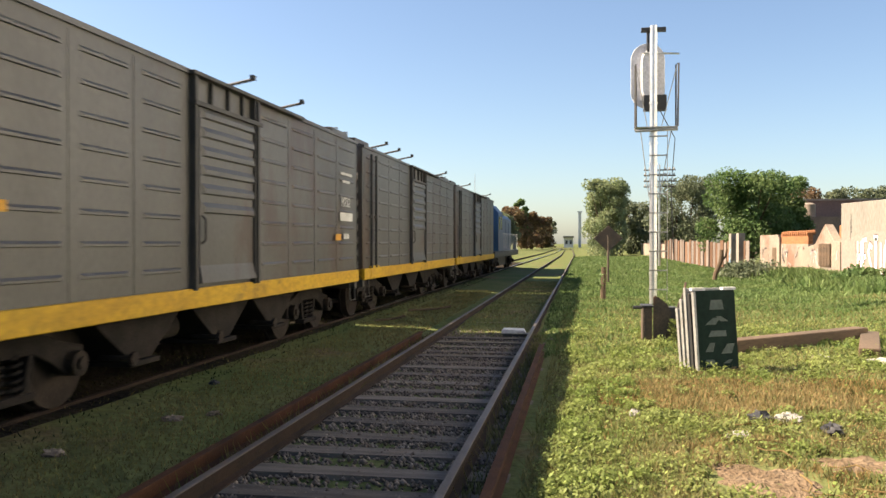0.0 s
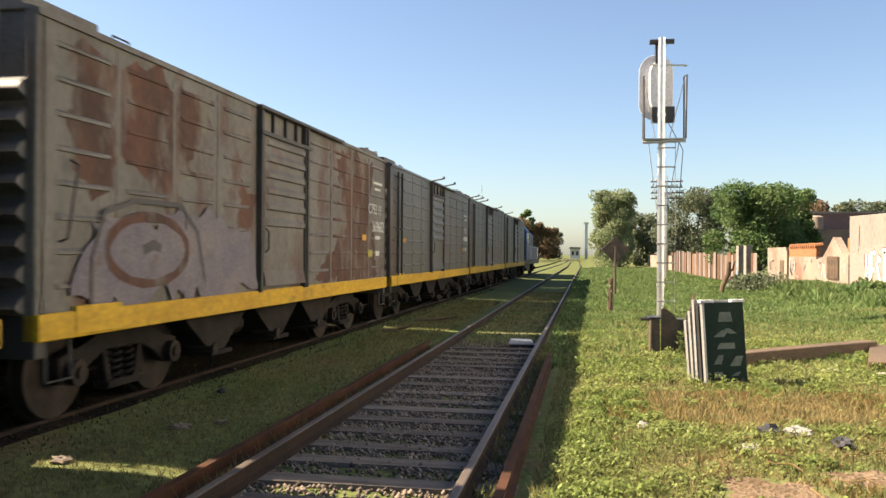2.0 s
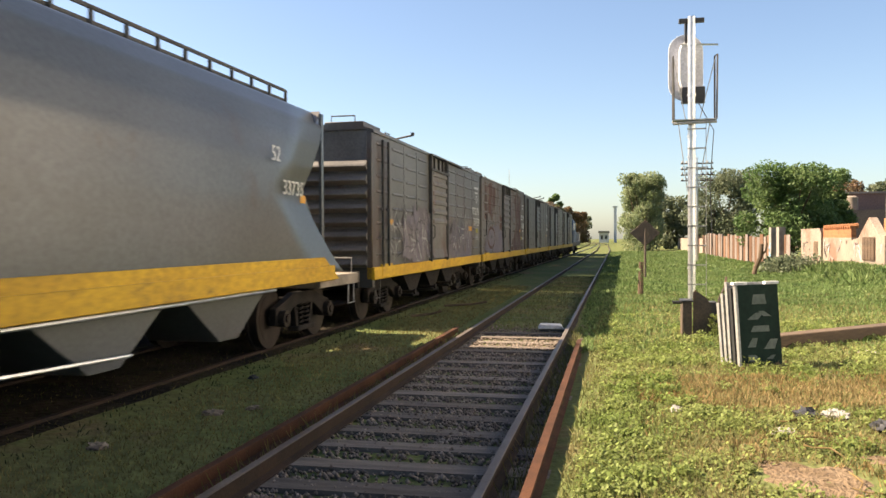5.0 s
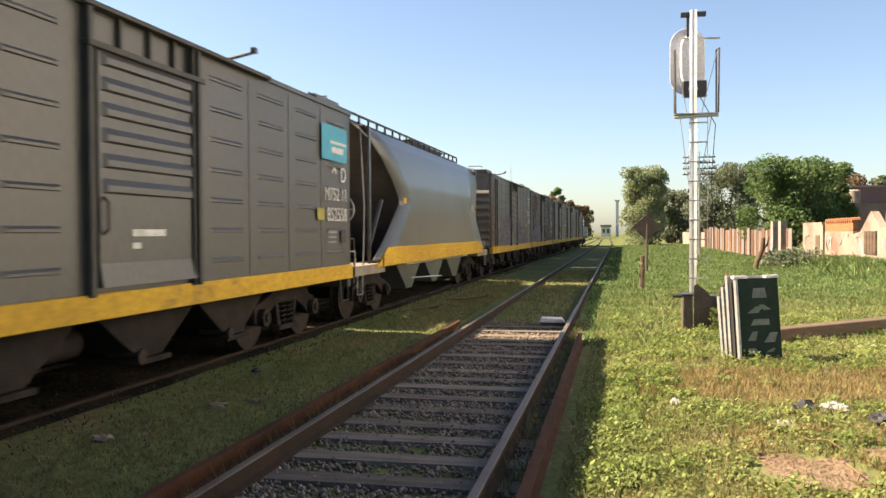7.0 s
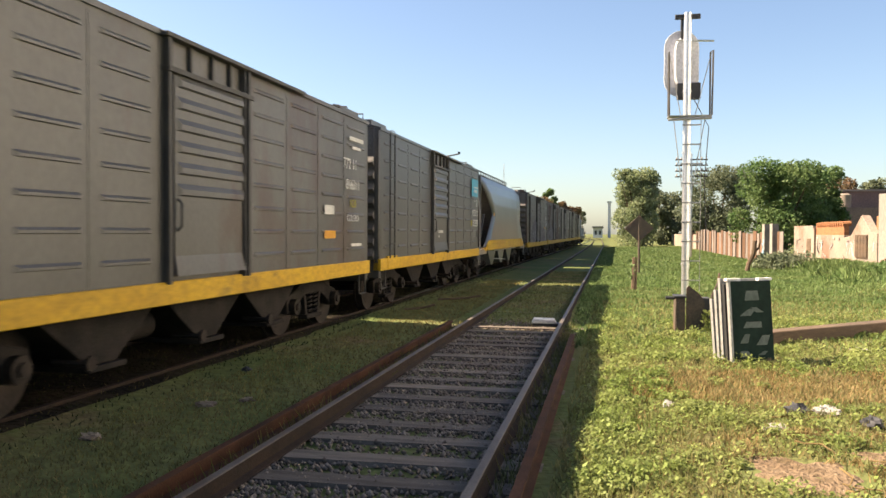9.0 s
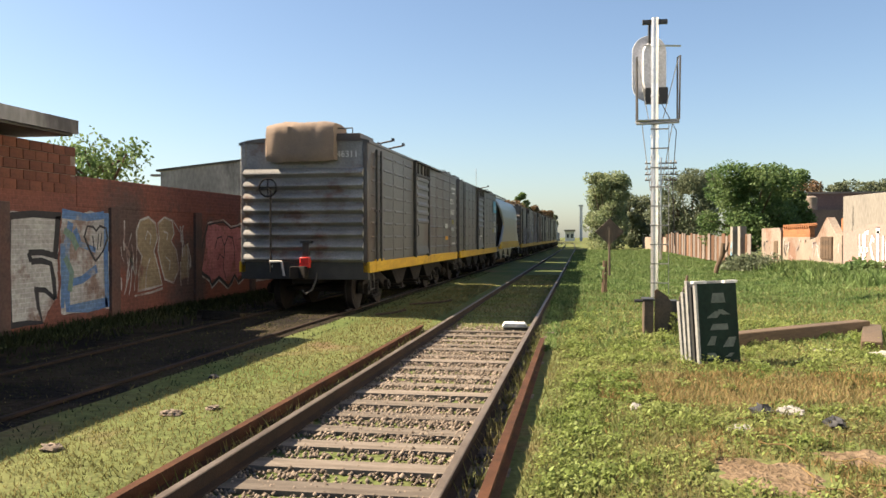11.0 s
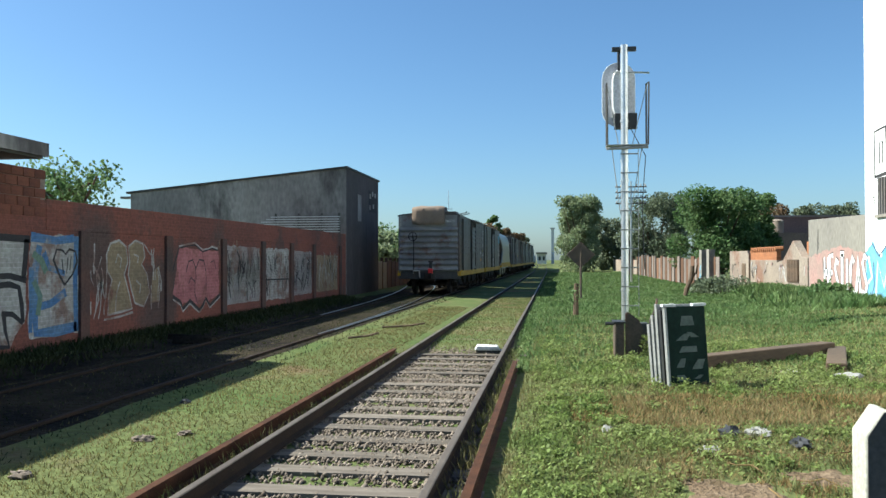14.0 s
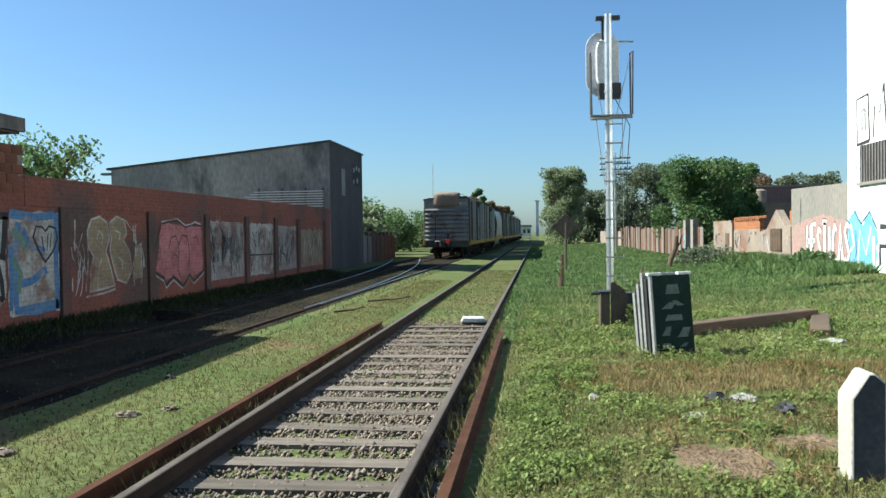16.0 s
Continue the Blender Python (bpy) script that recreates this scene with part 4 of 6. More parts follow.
def build_train():
    body = WL / 2

    def put(car, front, half=body):
        TRAIN.append((car, front - half))
    put(locomotive(WHEELS), 57.2, 7.2)
    w1 = boxcar(WHEELS, "grey boxcar with tall dark doors behind the locomotive", GREY, DARKEND, rods=(-3.0, 3.8))
    put(w1, 41.35)
    w2 = boxcar(WHEELS, "grey boxcar with dark sliding door and yellow sill", GREY, DARKEND, rods=(-4.2, -2.9, -1.4, 3.9))
    put(w2, 28.95)
    w3 = boxcar(WHEELS, "weathered grey boxcar with faded white lettering", GREY, DARKEND, rods=(0.4, 2.4))
    put(w3, 16.6)
    plate(w3, "reflector", -4.95, -4.5, 1.93, 2.03, ORANGE)
    plate(w3, "reflector", 4.4, 4.75, 1.72, 1.84, ORANGE)
    for z, w, hh in ((3.0, 0.75, 0.05), (2.85, 0.5, 0.05), (2.1, 0.85, 0.16), (1.75, 0.35, 0.1)):
        plate(w3, "lettering_bar", 5.1 - w / 2, 5.1 + w / 2, z, z + hh, LETTER)
    lettering("M752", 0.27, LETTER, w3, side_pose(5.05, 2.38))
    w4 = boxcar(WHEELS, "rust-streaked grey boxcar with violet graffiti low on its side", RUSTY, DARKEND, rods=(), bars=0)
    put(w4, 4.2)
    plate(w4, "reflector", 3.95, 4.25, 1.92, 2.04, ORANGE)
    for z, w, hh in ((3.15, 0.75, 0.05), (3.02, 0.5, 0.05), (1.95, 0.4, 0.08), (1.6, 0.3, 0.1)):
        plate(w4, "lettering_bar", 5.15 - w / 2, 5.15 + w / 2, z, z + hh, LETTER)
    lettering("C752 11", 0.31, LETTER, w4, side_pose(4.95, 2.5))
    lettering("369682", 0.33, LETTER, w4, side_pose(5.2, 2.12))
    plate(w4, "lettering_bar", 4.4, 4.75, 1.58, 1.72, LETTER_Y)
    part("graffiti", M().patch([(-5.3, 1.12), (-5.35, 1.5), (-5.2, 1.98), (-3.6, 2.05), (-2.5, 2.2), (-1.6, 1.9), (-1.2, 1.12)], side_put, 0.0, 0.12), GRAFVIOLET, w4, smooth=0)
    for ob in w4.children_recursive:
        if ob.name.startswith("rib") and ob.data.vertices[0].co.x > 0 and (2.0 < ob.data.vertices[0].co.y < 4.2 or -5.2 < ob.data.vertices[0].co.y < -3.0 and ob.data.vertices[0].co.z > 2.4):
            ob.data.materials[0] = RUSTBROWN
    for stain in ([(1.0, ZS + 0.04), (5.2, ZS + 0.04), (5.0, 1.9), (4.55, 2.3), (4.6, 2.9), (4.9, 3.5), (4.3, 3.64), (2.6, 3.62), (2.35, 3.1), (2.75, 2.6), (2.5, 1.9), (1.6, 1.5)],
                  [(-5.5, 2.5), (-5.0, 2.2), (-4.6, 2.7), (-4.1, 2.4), (-3.7, 2.0), (-3.2, 2.8), (-2.7, 3.3), (-2.9, 3.62), (-5.4, 3.62)],
                  [(-2.0, 1.2), (-1.3, 1.2), (-1.4, 2.4), (-1.8, 2.7)]):
        part("rust_stain", M().patch(stain, side_put, -0.028, 0.1), RUSTBROWN, w4, "deep brown rust stain", smooth=0)
    ring = [(-4.15 + 0.8 * math.cos(a), 1.68 + 0.36 * math.sin(a)) for a in [i * 0.3 for i in range(22)]]
    part("graffiti", M().ribbon(ring, 0.1, side_put, 0.006), RUSTBROWN, w4, smooth=0)
    part("graffiti", M().ribbon([(-5.2, 1.15), (-5.2, 1.6), (-5.0, 2.05), (-4.4, 2.2), (-3.5, 2.2), (-3.1, 1.9), (-2.9, 1.3)], 0.05, side_put, 0.008).ribbon([(-4.3, 1.68), (-4.1, 1.74), (-3.95, 1.7)], 0.13, side_put, 0.008), GRAFDARK, w4, smooth=0)
    w5 = boxcar(WHEELS, "grey boxcar with silver and black graffiti", GREY, DARKEND, rods=(-3.2,), door_paint=RUSTY)
    put(w5, -8.15)
    plate(w5, "reflector", -5.0, -4.62, 1.95, 2.06, ORANGE)
    plate(w5, "reflector", 3.7, 4.3, 1.9, 2.03, ORANGE)
    for z, w, hh in ((3.25, 0.75, 0.06), (3.1, 0.5, 0.05)):
        plate(w5, "lettering_bar", 5.15 - w / 2, 5.15 + w / 2, z, z + hh, LETTER)
    lettering("D", 0.34, LETTER, w5, side_pose(5.2, 2.8))
    lettering("M752 11", 0.34, LETTER, w5, side_pose(5.0, 2.42))
    lettering("351759", 0.35, LETTER, w5, side_pose(5.15, 2.06))
    plate(w5, "lettering_bar", 5.0, 5.4, 1.84, 1.98, LETTER_Y)
    for z in (1.62, 1.69, 1.76):
        plate(w5, "lettering_bar", 5.0, 5.5, z, z + 0.025, GRAFWHITE)
    rnd = random.Random(8)
    part("graffiti", M().patch([(-3.9, 1.15), (-3.8, 2.1), (-2.2, 2.4), (-1.15, 2.2), (-1.15, 1.15)], side_put, 0.0, 0.14), GRAFVIOLET, w5, smooth=0)
    part("graffiti", M().patch([(0.8, 1.15), (0.85, 1.7), (1.6, 2.15), (2.6, 1.8), (3.4, 2.2), (4.3, 1.9), (4.2, 1.15)], side_put, 0.0, 0.14), GRAFVIOLET, w5, smooth=0)
    for a, b, k in ((-4.9, -1.3, 75), (0.75, 4.0, 70)):
        for i in range(k):
            u = a + (b - a) * (i + rnd.random()) / k
            v = 1.3 + 0.75 * rnd.random()
            pts = [(u, v)]
            ang = rnd.choice((1.5, 1.3, 1.8, 0.3, -0.4, 2.6))
            for j in range(5):
                ang += rnd.uniform(-0.5, 0.5)
                pts.append((min(max(pts[-1][0] + 0.10 * math.cos(ang), a), b), min(max(pts[-1][1] + 0.11 * math.sin(ang), 1.15), 2.4)))
            pale = rnd.random() < 0.4
            part("graffiti_stroke", M().ribbon(pts, rnd.uniform(0.012, 0.046), side_put, 0.006 + 0.0001 * i), GRAFWHITE if pale else GRAFDARK, w5, smooth=0)
    hp = hopper(WHEELS)
    put(hp, -20.65, 7.3)
    lettering("33735", 0.30, LETTER, hp, side_pose(4.0, 2.3))
    lettering("52", 0.30, LETTER, hp, side_pose(3.4, 2.75))
    w7 = boxcar(WHEELS, "freshly painted dark grey boxcar with a light blue panel", NEWGREY, DARKEND, rows=7, gap=0.42, rods=(2.0,), bars=1)
    put(w7, -35.55)
    plate(w7, "logo_panel", 4.5, 5.68, 2.85, 3.42, LOGOBLUE, 0.004, "light blue panel with white marks")
    for z, u0, u1, hh in ((3.13, 4.88, 5.66, 0.045), (2.98, 4.95, 5.5, 0.1)):
        plate(w7, "logo_mark", u0, u1, z, z + hh, P_CLEAN, 0.007)
    lettering("D", 0.36, LETTER, w7, side_pose(5.5, 2.52))
    part("logo_mark", M().ribbon([(4.95, 2.66), (5.05, 2.73), (5.16, 2.66)], 0.05, side_put, 0.006), LETTER, w7, smooth=0)
    lettering("M752 11", 0.3, LETTER, w7, side_pose(5.15, 2.2))
    lettering("852558", 0.32, LETTER, w7, side_pose(5.2, 1.86))
    plate(w7, "lettering_bar", 4.3, 4.6, 1.87, 2.06, LETTER_Y)
    for z in (1.5, 1.58, 1.66):
        plate(w7, "lettering_bar", 4.75, 5.15, z, z + 0.03, GRAFWHITE)
    plate(w7, "lettering_bar", -0.64, -0.06, 1.64, 1.71, LETTER, 0.03)
    plate(w7, "lettering_bar", -0.64, -0.5, 1.52, 1.58, LETTER, 0.03)
    plate(w7, "vent_plate", 5.4, 5.6, 1.5, 1.72, GRAFDARK)
    w8 = boxcar(WHEELS, "stained grey boxcar, last of the train, with corrugated end", GREY, SILVEREND, rods=(-4.0, -2.9), gap=0.26)
    put(w8, -48.2)
    for z, w, hh in ((3.3, 0.8, 0.07), (3.15, 0.5, 0.05), (1.4, 0.6, 0.05)):
        plate(w8, "lettering_bar", 5.15 - w / 2, 5.15 + w / 2, z, z + hh, LETTER)
    lettering("772 11", 0.27, LETTER, w8, side_pose(4.8, 2.78))
    lettering("846311", 0.26, LETTER, w8, side_pose(4.95, 2.42))
    lettering("N20", 0.2, LETTER_Y, w8, side_pose(4.95, 2.1))
    lettering("COLERO", 0.17, LETTER, w8, side_pose(4.95, 1.85))
    plate(w8, "reflector", 3.5, 4.02, 1.55, 1.68, ORANGE)
    plate(w8, "lettering_bar", 3.5, 3.95, 1.95, 2.1, LETTER)
    # tail lamp and number on the rear end
    part("tail_lamp", M().box(-0.02, 0.2, -6.17, -6.01, 0.98, 1.22), RED, w8, "red tail lamp", bevel=0.02)
    part("lamp_bracket", M().box(0.02, 0.16, -5.98 - 0.1, -5.98, 1.24, 1.55).box(-0.02, 0.22, -6.12, -5.96, 1.52, 1.58), DARKTRIM, w8)
    part("end_hose", M().tube([(-0.75, -5.95, 1.0), (-0.72, -6.1, 1.12), (-0.45, -6.12, 1.12), (-0.42, -6.05, 0.8)], 0.03), LETTER, w8, "pale hanging hose")
    m_rear = Matrix.Translation((0.95, -5.9 - 0.012, 3.42)) @ Matrix(((1, 0, 0, 0), (0, 0, -1, 0), (0, 1, 0, 0), (0, 0, 0, 1)))
    lettering("846311", 0.2, LETTER, w8, m_rear)
    # tarpaulin bundle over the roof end
    m = M()
    nu, nv = 22, 16
    for i in range(nu):
        u = i / (nu - 1)
        for j in range(nv):
            a = -0.75 + (math.pi * 1.4) * j / (nv - 1)
            k = Vector((u * 4, math.cos(a) * 1.5, math.sin(a) * 1.5))
            r = 1.06 + 0.07 * noise.noise(k * 0.9) + 0.09 * abs(noise.noise(Vector((k.x * 1.1 + k.z * 0.5, k.y * 0.8, k.z * 0.9)))) - 0.05 * abs(noise.noise(Vector((k.x * 2.2 - k.z, k.y, k.z * 1.4)))) + 0.02 * noise.noise(k * 4)
            e = min(u, 1 - u) * 6
            r *= 0.9 + 0.1 * min(e, 1)
            ca, sa = math.cos(a), math.sin(a)
            ca, sa = math.copysign(abs(ca) ** 0.45, ca), math.copysign(abs(sa) ** 0.45, sa)
            m.v.append((-0.78 + 1.55 * u + 0.05 * noise.noise(k * 2), -5.66 - 0.53 * r * ca, 3.72 + 0.46 * r * sa))
    m.f = [(i * nv + j, i * nv + j + 1, (i + 1) * nv + j + 1, (i + 1) * nv + j) for i in range(nu - 1) for j in range(nv - 1)]
    m.f += [tuple(range(nv)), tuple(range((nu - 1) * nv, nu * nv))[::-1]]
    part("tarpaulin", m, CLOTH, w8, "rolled tan tarpaulin hung over the roof end", smooth=60)


build_train()


# ---- the brick wall side ----
WALLX = -7.7


def wput(u, v, d):
    return (WALLX + d, u, v)


def build_left():
    wall = thing("wall_left", "long red-painted brick wall with dark piers, covered in graffiti", "wall", kind="structure")
    part("wall_body", M().box(WALLX - 0.25, WALLX, 4.0, 36.7, -0.2, 2.96), BRICKRED, wall, bevel=0.01)
    part("wall_cap", M().box(WALLX - 0.26, WALLX + 0.012, 14.3, 36.65, 2.40, 2.985), BRICKRED, wall, bevel=0.01)
    for y in (8.9, 12.22, 15.52, 19.2, 22.62, 25.85, 28.8, 31.6, 35.6):
        part("pier", M().box(WALLX - 0.02, WALLX + 0.07, y - 0.16, y + 0.16, -0.2, 2.42), PILLAR, wall, bevel=0.012)
    # murals
    def mural(material, *shapes, d=0.005, label=""):
        m = M()
        for pts, w in shapes:
            if w:
                m.ribbon(pts, w, wput, d)
            else:
                m.patch(pts, wput, d, 0.035)
        part("mural", m, material, wall, label, smooth=0)
    mural(P_WHITE, ([(12.4, 0.3), (13.2, 0.3), (13.7, 0.7), (13.75, 2.25), (12.4, 2.25)], 0), label="white panel with a black outlined letter")
    mural(P_WHITE, ([(9.3, 0.35), (11.95, 0.32), (12.0, 2.25), (9.3, 2.2)], 0), label="faded white panel")
    mural(P_BLACK, ([(12.43, 2.18), (12.4, 1.3), (12.42, 0.33)], 0.112), ([(12.4, 2.17), (13.04, 2.23), (13.82, 2.21)], 0.128), ([(13.73, 2.21), (13.69, 1.85), (13.64, 1.5)], 0.128),
          ([(12.91, 1.55), (13.27, 1.55), (13.72, 1.46)], 0.112), ([(12.98, 1.39), (13.26, 1.4), (13.51, 1.34), (13.59, 1.04), (13.63, 0.7)], 0.112), ([(13.05, 0.9), (13.34, 0.87), (13.63, 0.69)], 0.096),
          ([(13.11, 0.86), (13.15, 0.59), (13.26, 0.3), (12.85, 0.33), (12.44, 0.32)], 0.096), ([(12.91, 1.55), (12.98, 1.39)], 0.096), d=0.009)
    mural(P_WHITE, ([(13.78, 0.4), (15.36, 0.36), (15.36, 2.32), (13.82, 2.28)], 0), label="blue and white panel with a heart")
    mural(P_BLUE, ([(14.1, 2.1), (13.95, 1.58), (13.95, 1.03), (14.0, 0.48), (14.6, 0.46), (15.3, 0.5)], 0.2), ([(14.02, 0.95), (14.44, 1.0), (14.93, 1.2)], 0.16), ([(14.22, 1.97), (14.4, 1.68), (14.89, 1.56)], 0.14), ([(15.28, 2.3), (15.24, 1.4), (15.28, 0.4)], 0.16), d=0.011)
    mural(P_BLUE, ([(13.85, 2.26), (14.6, 2.2), (15.2, 2.26)], 0.15), ([(13.84, 1.7), (13.86, 1.0), (13.84, 0.5)], 0.1), d=0.008)
    mural(P_GREEN, ([(13.9, 1.95), (14.15, 1.82), (14.3, 1.6)], 0.16), ([(13.92, 1.45), (14.12, 1.15), (14.05, 0.8)], 0.14), d=0.013)
    mural(P_BLACK, ([(14.88, 1.34), (14.69, 1.56), (14.52, 1.83), (14.62, 2.03), (14.81, 2.02), (14.91, 1.94), (15.04, 2.04), (15.24, 2.0), (15.3, 1.79), (15.14, 1.54), (14.88, 1.34)], 0.05), ([(14.79, 1.85), (14.84, 1.56)], 0.035), ([(14.99, 1.89), (14.95, 1.56)], 0.035), ([(15.1, 1.9), (15.05, 1.62)], 0.03), d=0.014)
    for pts in ([(16.4, 1.95), (16.55, 2.18), (16.9, 2.26), (17.2, 2.12), (17.28, 1.78), (17.12, 1.5), (17.32, 1.1), (17.48, 0.72), (17.0, 0.68), (16.45, 0.64), (16.5, 1.1), (16.62, 1.4), (16.42, 1.6)], [(17.3, 2.12), (17.6, 2.27), (17.95, 2.2), (18.05, 1.9), (17.9, 1.72), (18.15, 1.5), (18.28, 1.05), (18.0, 0.74), (17.6, 0.84), (17.42, 1.2), (17.3, 1.5), (17.36, 1.8)]):
        mural(P_TAN, (pts, 0), label="tan bubble letter with pale outline")
        mural(P_WHITE, (pts + pts[:1], 0.05), d=0.009)
    mural(P_WHITE, ([(16.75, 1.75), (16.85, 1.95), (17.0, 1.85), (16.95, 1.65)], 0.035), ([(16.75, 0.7), (16.8, 1.1), (16.95, 1.35)], 0.04), ([(17.55, 1.95), (17.75, 1.9), (17.7, 1.75)], 0.04), ([(17.65, 1.35), (17.85, 1.25), (17.8, 1.05)], 0.04),
          ([(18.0, 2.2), (18.3, 1.95), (18.5, 2.1), (18.35, 1.7)], 0.035), ([(15.9, 0.6), (16.1, 1.0), (16.0, 1.5), (16.2, 1.9)], 0.03), ([(16.3, 0.55), (17.0, 0.58), (17.5, 0.64)], 0.05), d=0.012)
    mural(P_TAN, ([(18.3, 0.8), (18.45, 1.6), (18.8, 1.7), (18.75, 0.8)], 0), label="faded rusty orange smear", d=0.003)
    mural(P_PINK, ([(19.5, 0.95), (19.9, 0.7), (20.52, 0.74), (21.17, 0.57), (21.68, 0.69), (22.31, 0.85), (22.29, 2.06), (19.8, 2.13)], 0), label="pink graffiti face with black edge")
    mural(P_GREY, ([(22.85, 0.5), (25.6, 0.5), (25.6, 2.2), (22.85, 2.25)], 0), ([(29.0, 0.5), (31.35, 0.5), (31.35, 2.1), (29.0, 2.15)], 0), d=0.003)
    jag = [(19.39, 0.93), (19.9, 0.74), (20.02, 0.56), (20.44, 0.75), (21.01, 0.47), (21.25, 0.6), (21.42, 0.77), (21.69, 0.56), (22.4, 0.84)]
    mural(P_WHITE, ([(u, v - 0.07) for u, v in jag], 0.05), ([(19.8, 2.17), (20.25, 2.23), (20.72, 2.27), (21.22, 2.1), (21.57, 2.13), (21.83, 2.19), (22.23, 2.14)], 0.05), d=0.009)
    mural(P_BLACK, (jag, 0.09), ([(19.8, 2.13), (19.58, 1.79), (19.42, 1.46)], 0.06), ([(19.8, 2.13), (20.25, 2.18), (20.72, 2.22), (21.22, 2.04), (21.83, 2.14), (22.23, 2.09)], 0.04), ([(20.2, 1.5), (20.35, 1.78), (20.6, 1.82), (20.78, 1.6), (20.8, 1.3)], 0.04), ([(20.8, 1.6), (21.0, 1.83), (21.3, 1.8), (21.42, 1.5), (21.45, 1.1)], 0.04), ([(20.35, 1.2), (20.5, 1.36), (20.72, 1.25)], 0.035), ([(20.75, 1.3), (20.72, 0.95), (20.9, 0.65)], 0.035), ([(21.7, 1.75), (21.95, 1.8), (22.1, 1.55)], 0.035), d=0.012)
    mural(P_WHITE, ([(26.07, 0.45), (28.5, 0.45), (28.5, 2.2), (26.07, 2.2)], 0), label="whitewashed panel with a dark band")
    mural(P_BLACK, ([(26.07, 1.15), (28.5, 1.12)], 0.05), d=0.01)
    mural(P_TAN, ([(32.0, 0.5), (35.2, 0.5), (35.2, 2.0), (32.0, 2.0)], 0), label="dull tan panel")
    rnd = random.Random(12)
    for a, b, k, mt in ((22.8, 25.6, 130, P_WHITE), (22.9, 25.5, 30, P_BLACK), (26.2, 28.4, 26, P_BLACK), (29.0, 31.3, 44, P_WHITE), (29.0, 31.3, 34, P_BLACK), (32.1, 35.2, 40, P_WHITE), (32.1, 35.2, 12, P_BLACK), (15.8, 16.4, 10, P_WHITE), (18.35, 18.9, 8, P_WHITE), (21.8, 24.0, 14, P_TAN)):
        shapes = []
        for i in range(k):
            u, v = rnd.uniform(a, b), rnd.uniform(0.55, 1.6 if k != 14 else 2.5)
            ang, pts = rnd.uniform(1.2, 1.9), [(u, v)]
            for j in range(4):
                ang += rnd.uniform(-0.45, 0.45)
                pts.append((min(max(pts[-1][0] + 0.14 * math.cos(ang), a), b), min(pts[-1][1] + 0.16 * abs(math.sin(ang)), 2.35 if k != 14 else 2.9)))
            shapes.append((pts, rnd.uniform(0.02, 0.055)))
        mural(mt, *shapes, d=0.010 + 0.002 * (mt is P_BLACK))
    # the higher part with bare hollow bricks under a sheet-metal eave
    house = thing("brick_outbuilding", "bare hollow-brick outbuilding with a sheet-metal eave", "building")
    part("wall", M().box(-13, WALLX - 0.02, 2.0, 14.3, 2.9, 3.5), MORTAR, house)
    part("roof", M().prism([(-13.4, 4.25), (-7.1, 3.86), (-7.1, 3.90), (-13.4, 4.30)], "y", 1.0, 13.45), TIN, house, "rusty corrugated metal roof")
    part("fascia", M().box(-7.16, -7.09, 1.0, 13.47, 3.66, 3.90), CONCRETE, house)
    part("soffit", M().box(-9.0, -7.16, 1.0, 13.4, 3.62, 3.68), DARKTRIM, house)
    br = data("brick", M().box(-0.03, 0.015, -0.158, 0.158, -0.082, 0.082), BRICK)
    for r in range(5):
        for k in range(26):
            y = 14.1 - 0.33 * k - (0.165 if r % 2 else 0)
            if y > 14.2:
                continue
            ob = new("brick", br)
            ob.parent = house
            ob.matrix_basis = pose(WALLX + 0.002 + rnd.uniform(-0.004, 0.006), y, 2.72 + 0.178 * r)
    # rendered shed behind the wall
    shed = thing("rendered_shed", "large soot-dark rendered shed with a mono-pitch top", "building")
    m = M().prism([(-18.3, -0.2), (WALLX, -0.2), (WALLX, 6.05), (-18.3, 5.0)], "y", 36.75, 43.7)
    part("wall", m, CONCRETE, shed, bevel=0.02)
    part("side_wall", M().prism([(36.78, -0.2), (43.66, -0.2), (43.66, 6.03), (36.78, 6.03)], "x", WALLX, WALLX + 0.006), DARKRENDER, shed, "dark grey side wall, darker than the front")
    part("roof_edge", M().prism([(-18.5, 4.98), (WALLX + 0.06, 6.04), (WALLX + 0.06, 6.13), (-18.5, 5.07)], "y", 36.68, 43.8), DARKTRIM, shed)
    part("gutter", M().box(-18.8, -18.3, 36.7, 37.1, 4.75, 4.85), TIN, shed)
    part("stain_patch", M().box(WALLX + 0.007, WALLX + 0.016, 39.0, 39.7, 3.7, 5.0), CONCRETE, shed)
    wb = part("window", M().box(WALLX - 0.05, WALLX + 0.02, 41.4, 43.2, 4.3, 5.4), P_BLACK, shed)
    for y, z in ((41.6, 5.1), (42.2, 5.25), (42.8, 5.2), (41.6, 4.5), (42.4, 4.6)):
        part("pane", M().box(WALLX + 0.01, WALLX + 0.03, y - 0.15, y + 0.15, z - 0.12, z + 0.12), P_WHITE, wb)
    screen = thing("slatted_screen", "grey metal slatted screen standing above the wall", "screen")
    for k in range(11):
        z = 2.62 + 0.115 * k
        part("slat", M().box(-11.9 + 0.22 * max(0, k - 7), -7.95, 36.5, 36.54, z, z + 0.04), P_CLEAN, screen)
    for x in (-11.0, -9.9, -8.8, -7.98):
        part("post", M().box(x - 0.04, x + 0.04, 36.54, 36.6, 2.2, 3.95), DARKTRIM, screen)
    fence = thing("concrete_fence", "low pale panel fence beyond the shed", "fence")
    for k in range(9):
        part("panel", M().box(-8.15, -8.05, 43.9 + 1.3 * k, 45.1 + 1.3 * k, 0, 1.75 - 0.05 * (k % 3)), GREYWALL if k < 3 else PILLAR, fence, bevel=0.01)
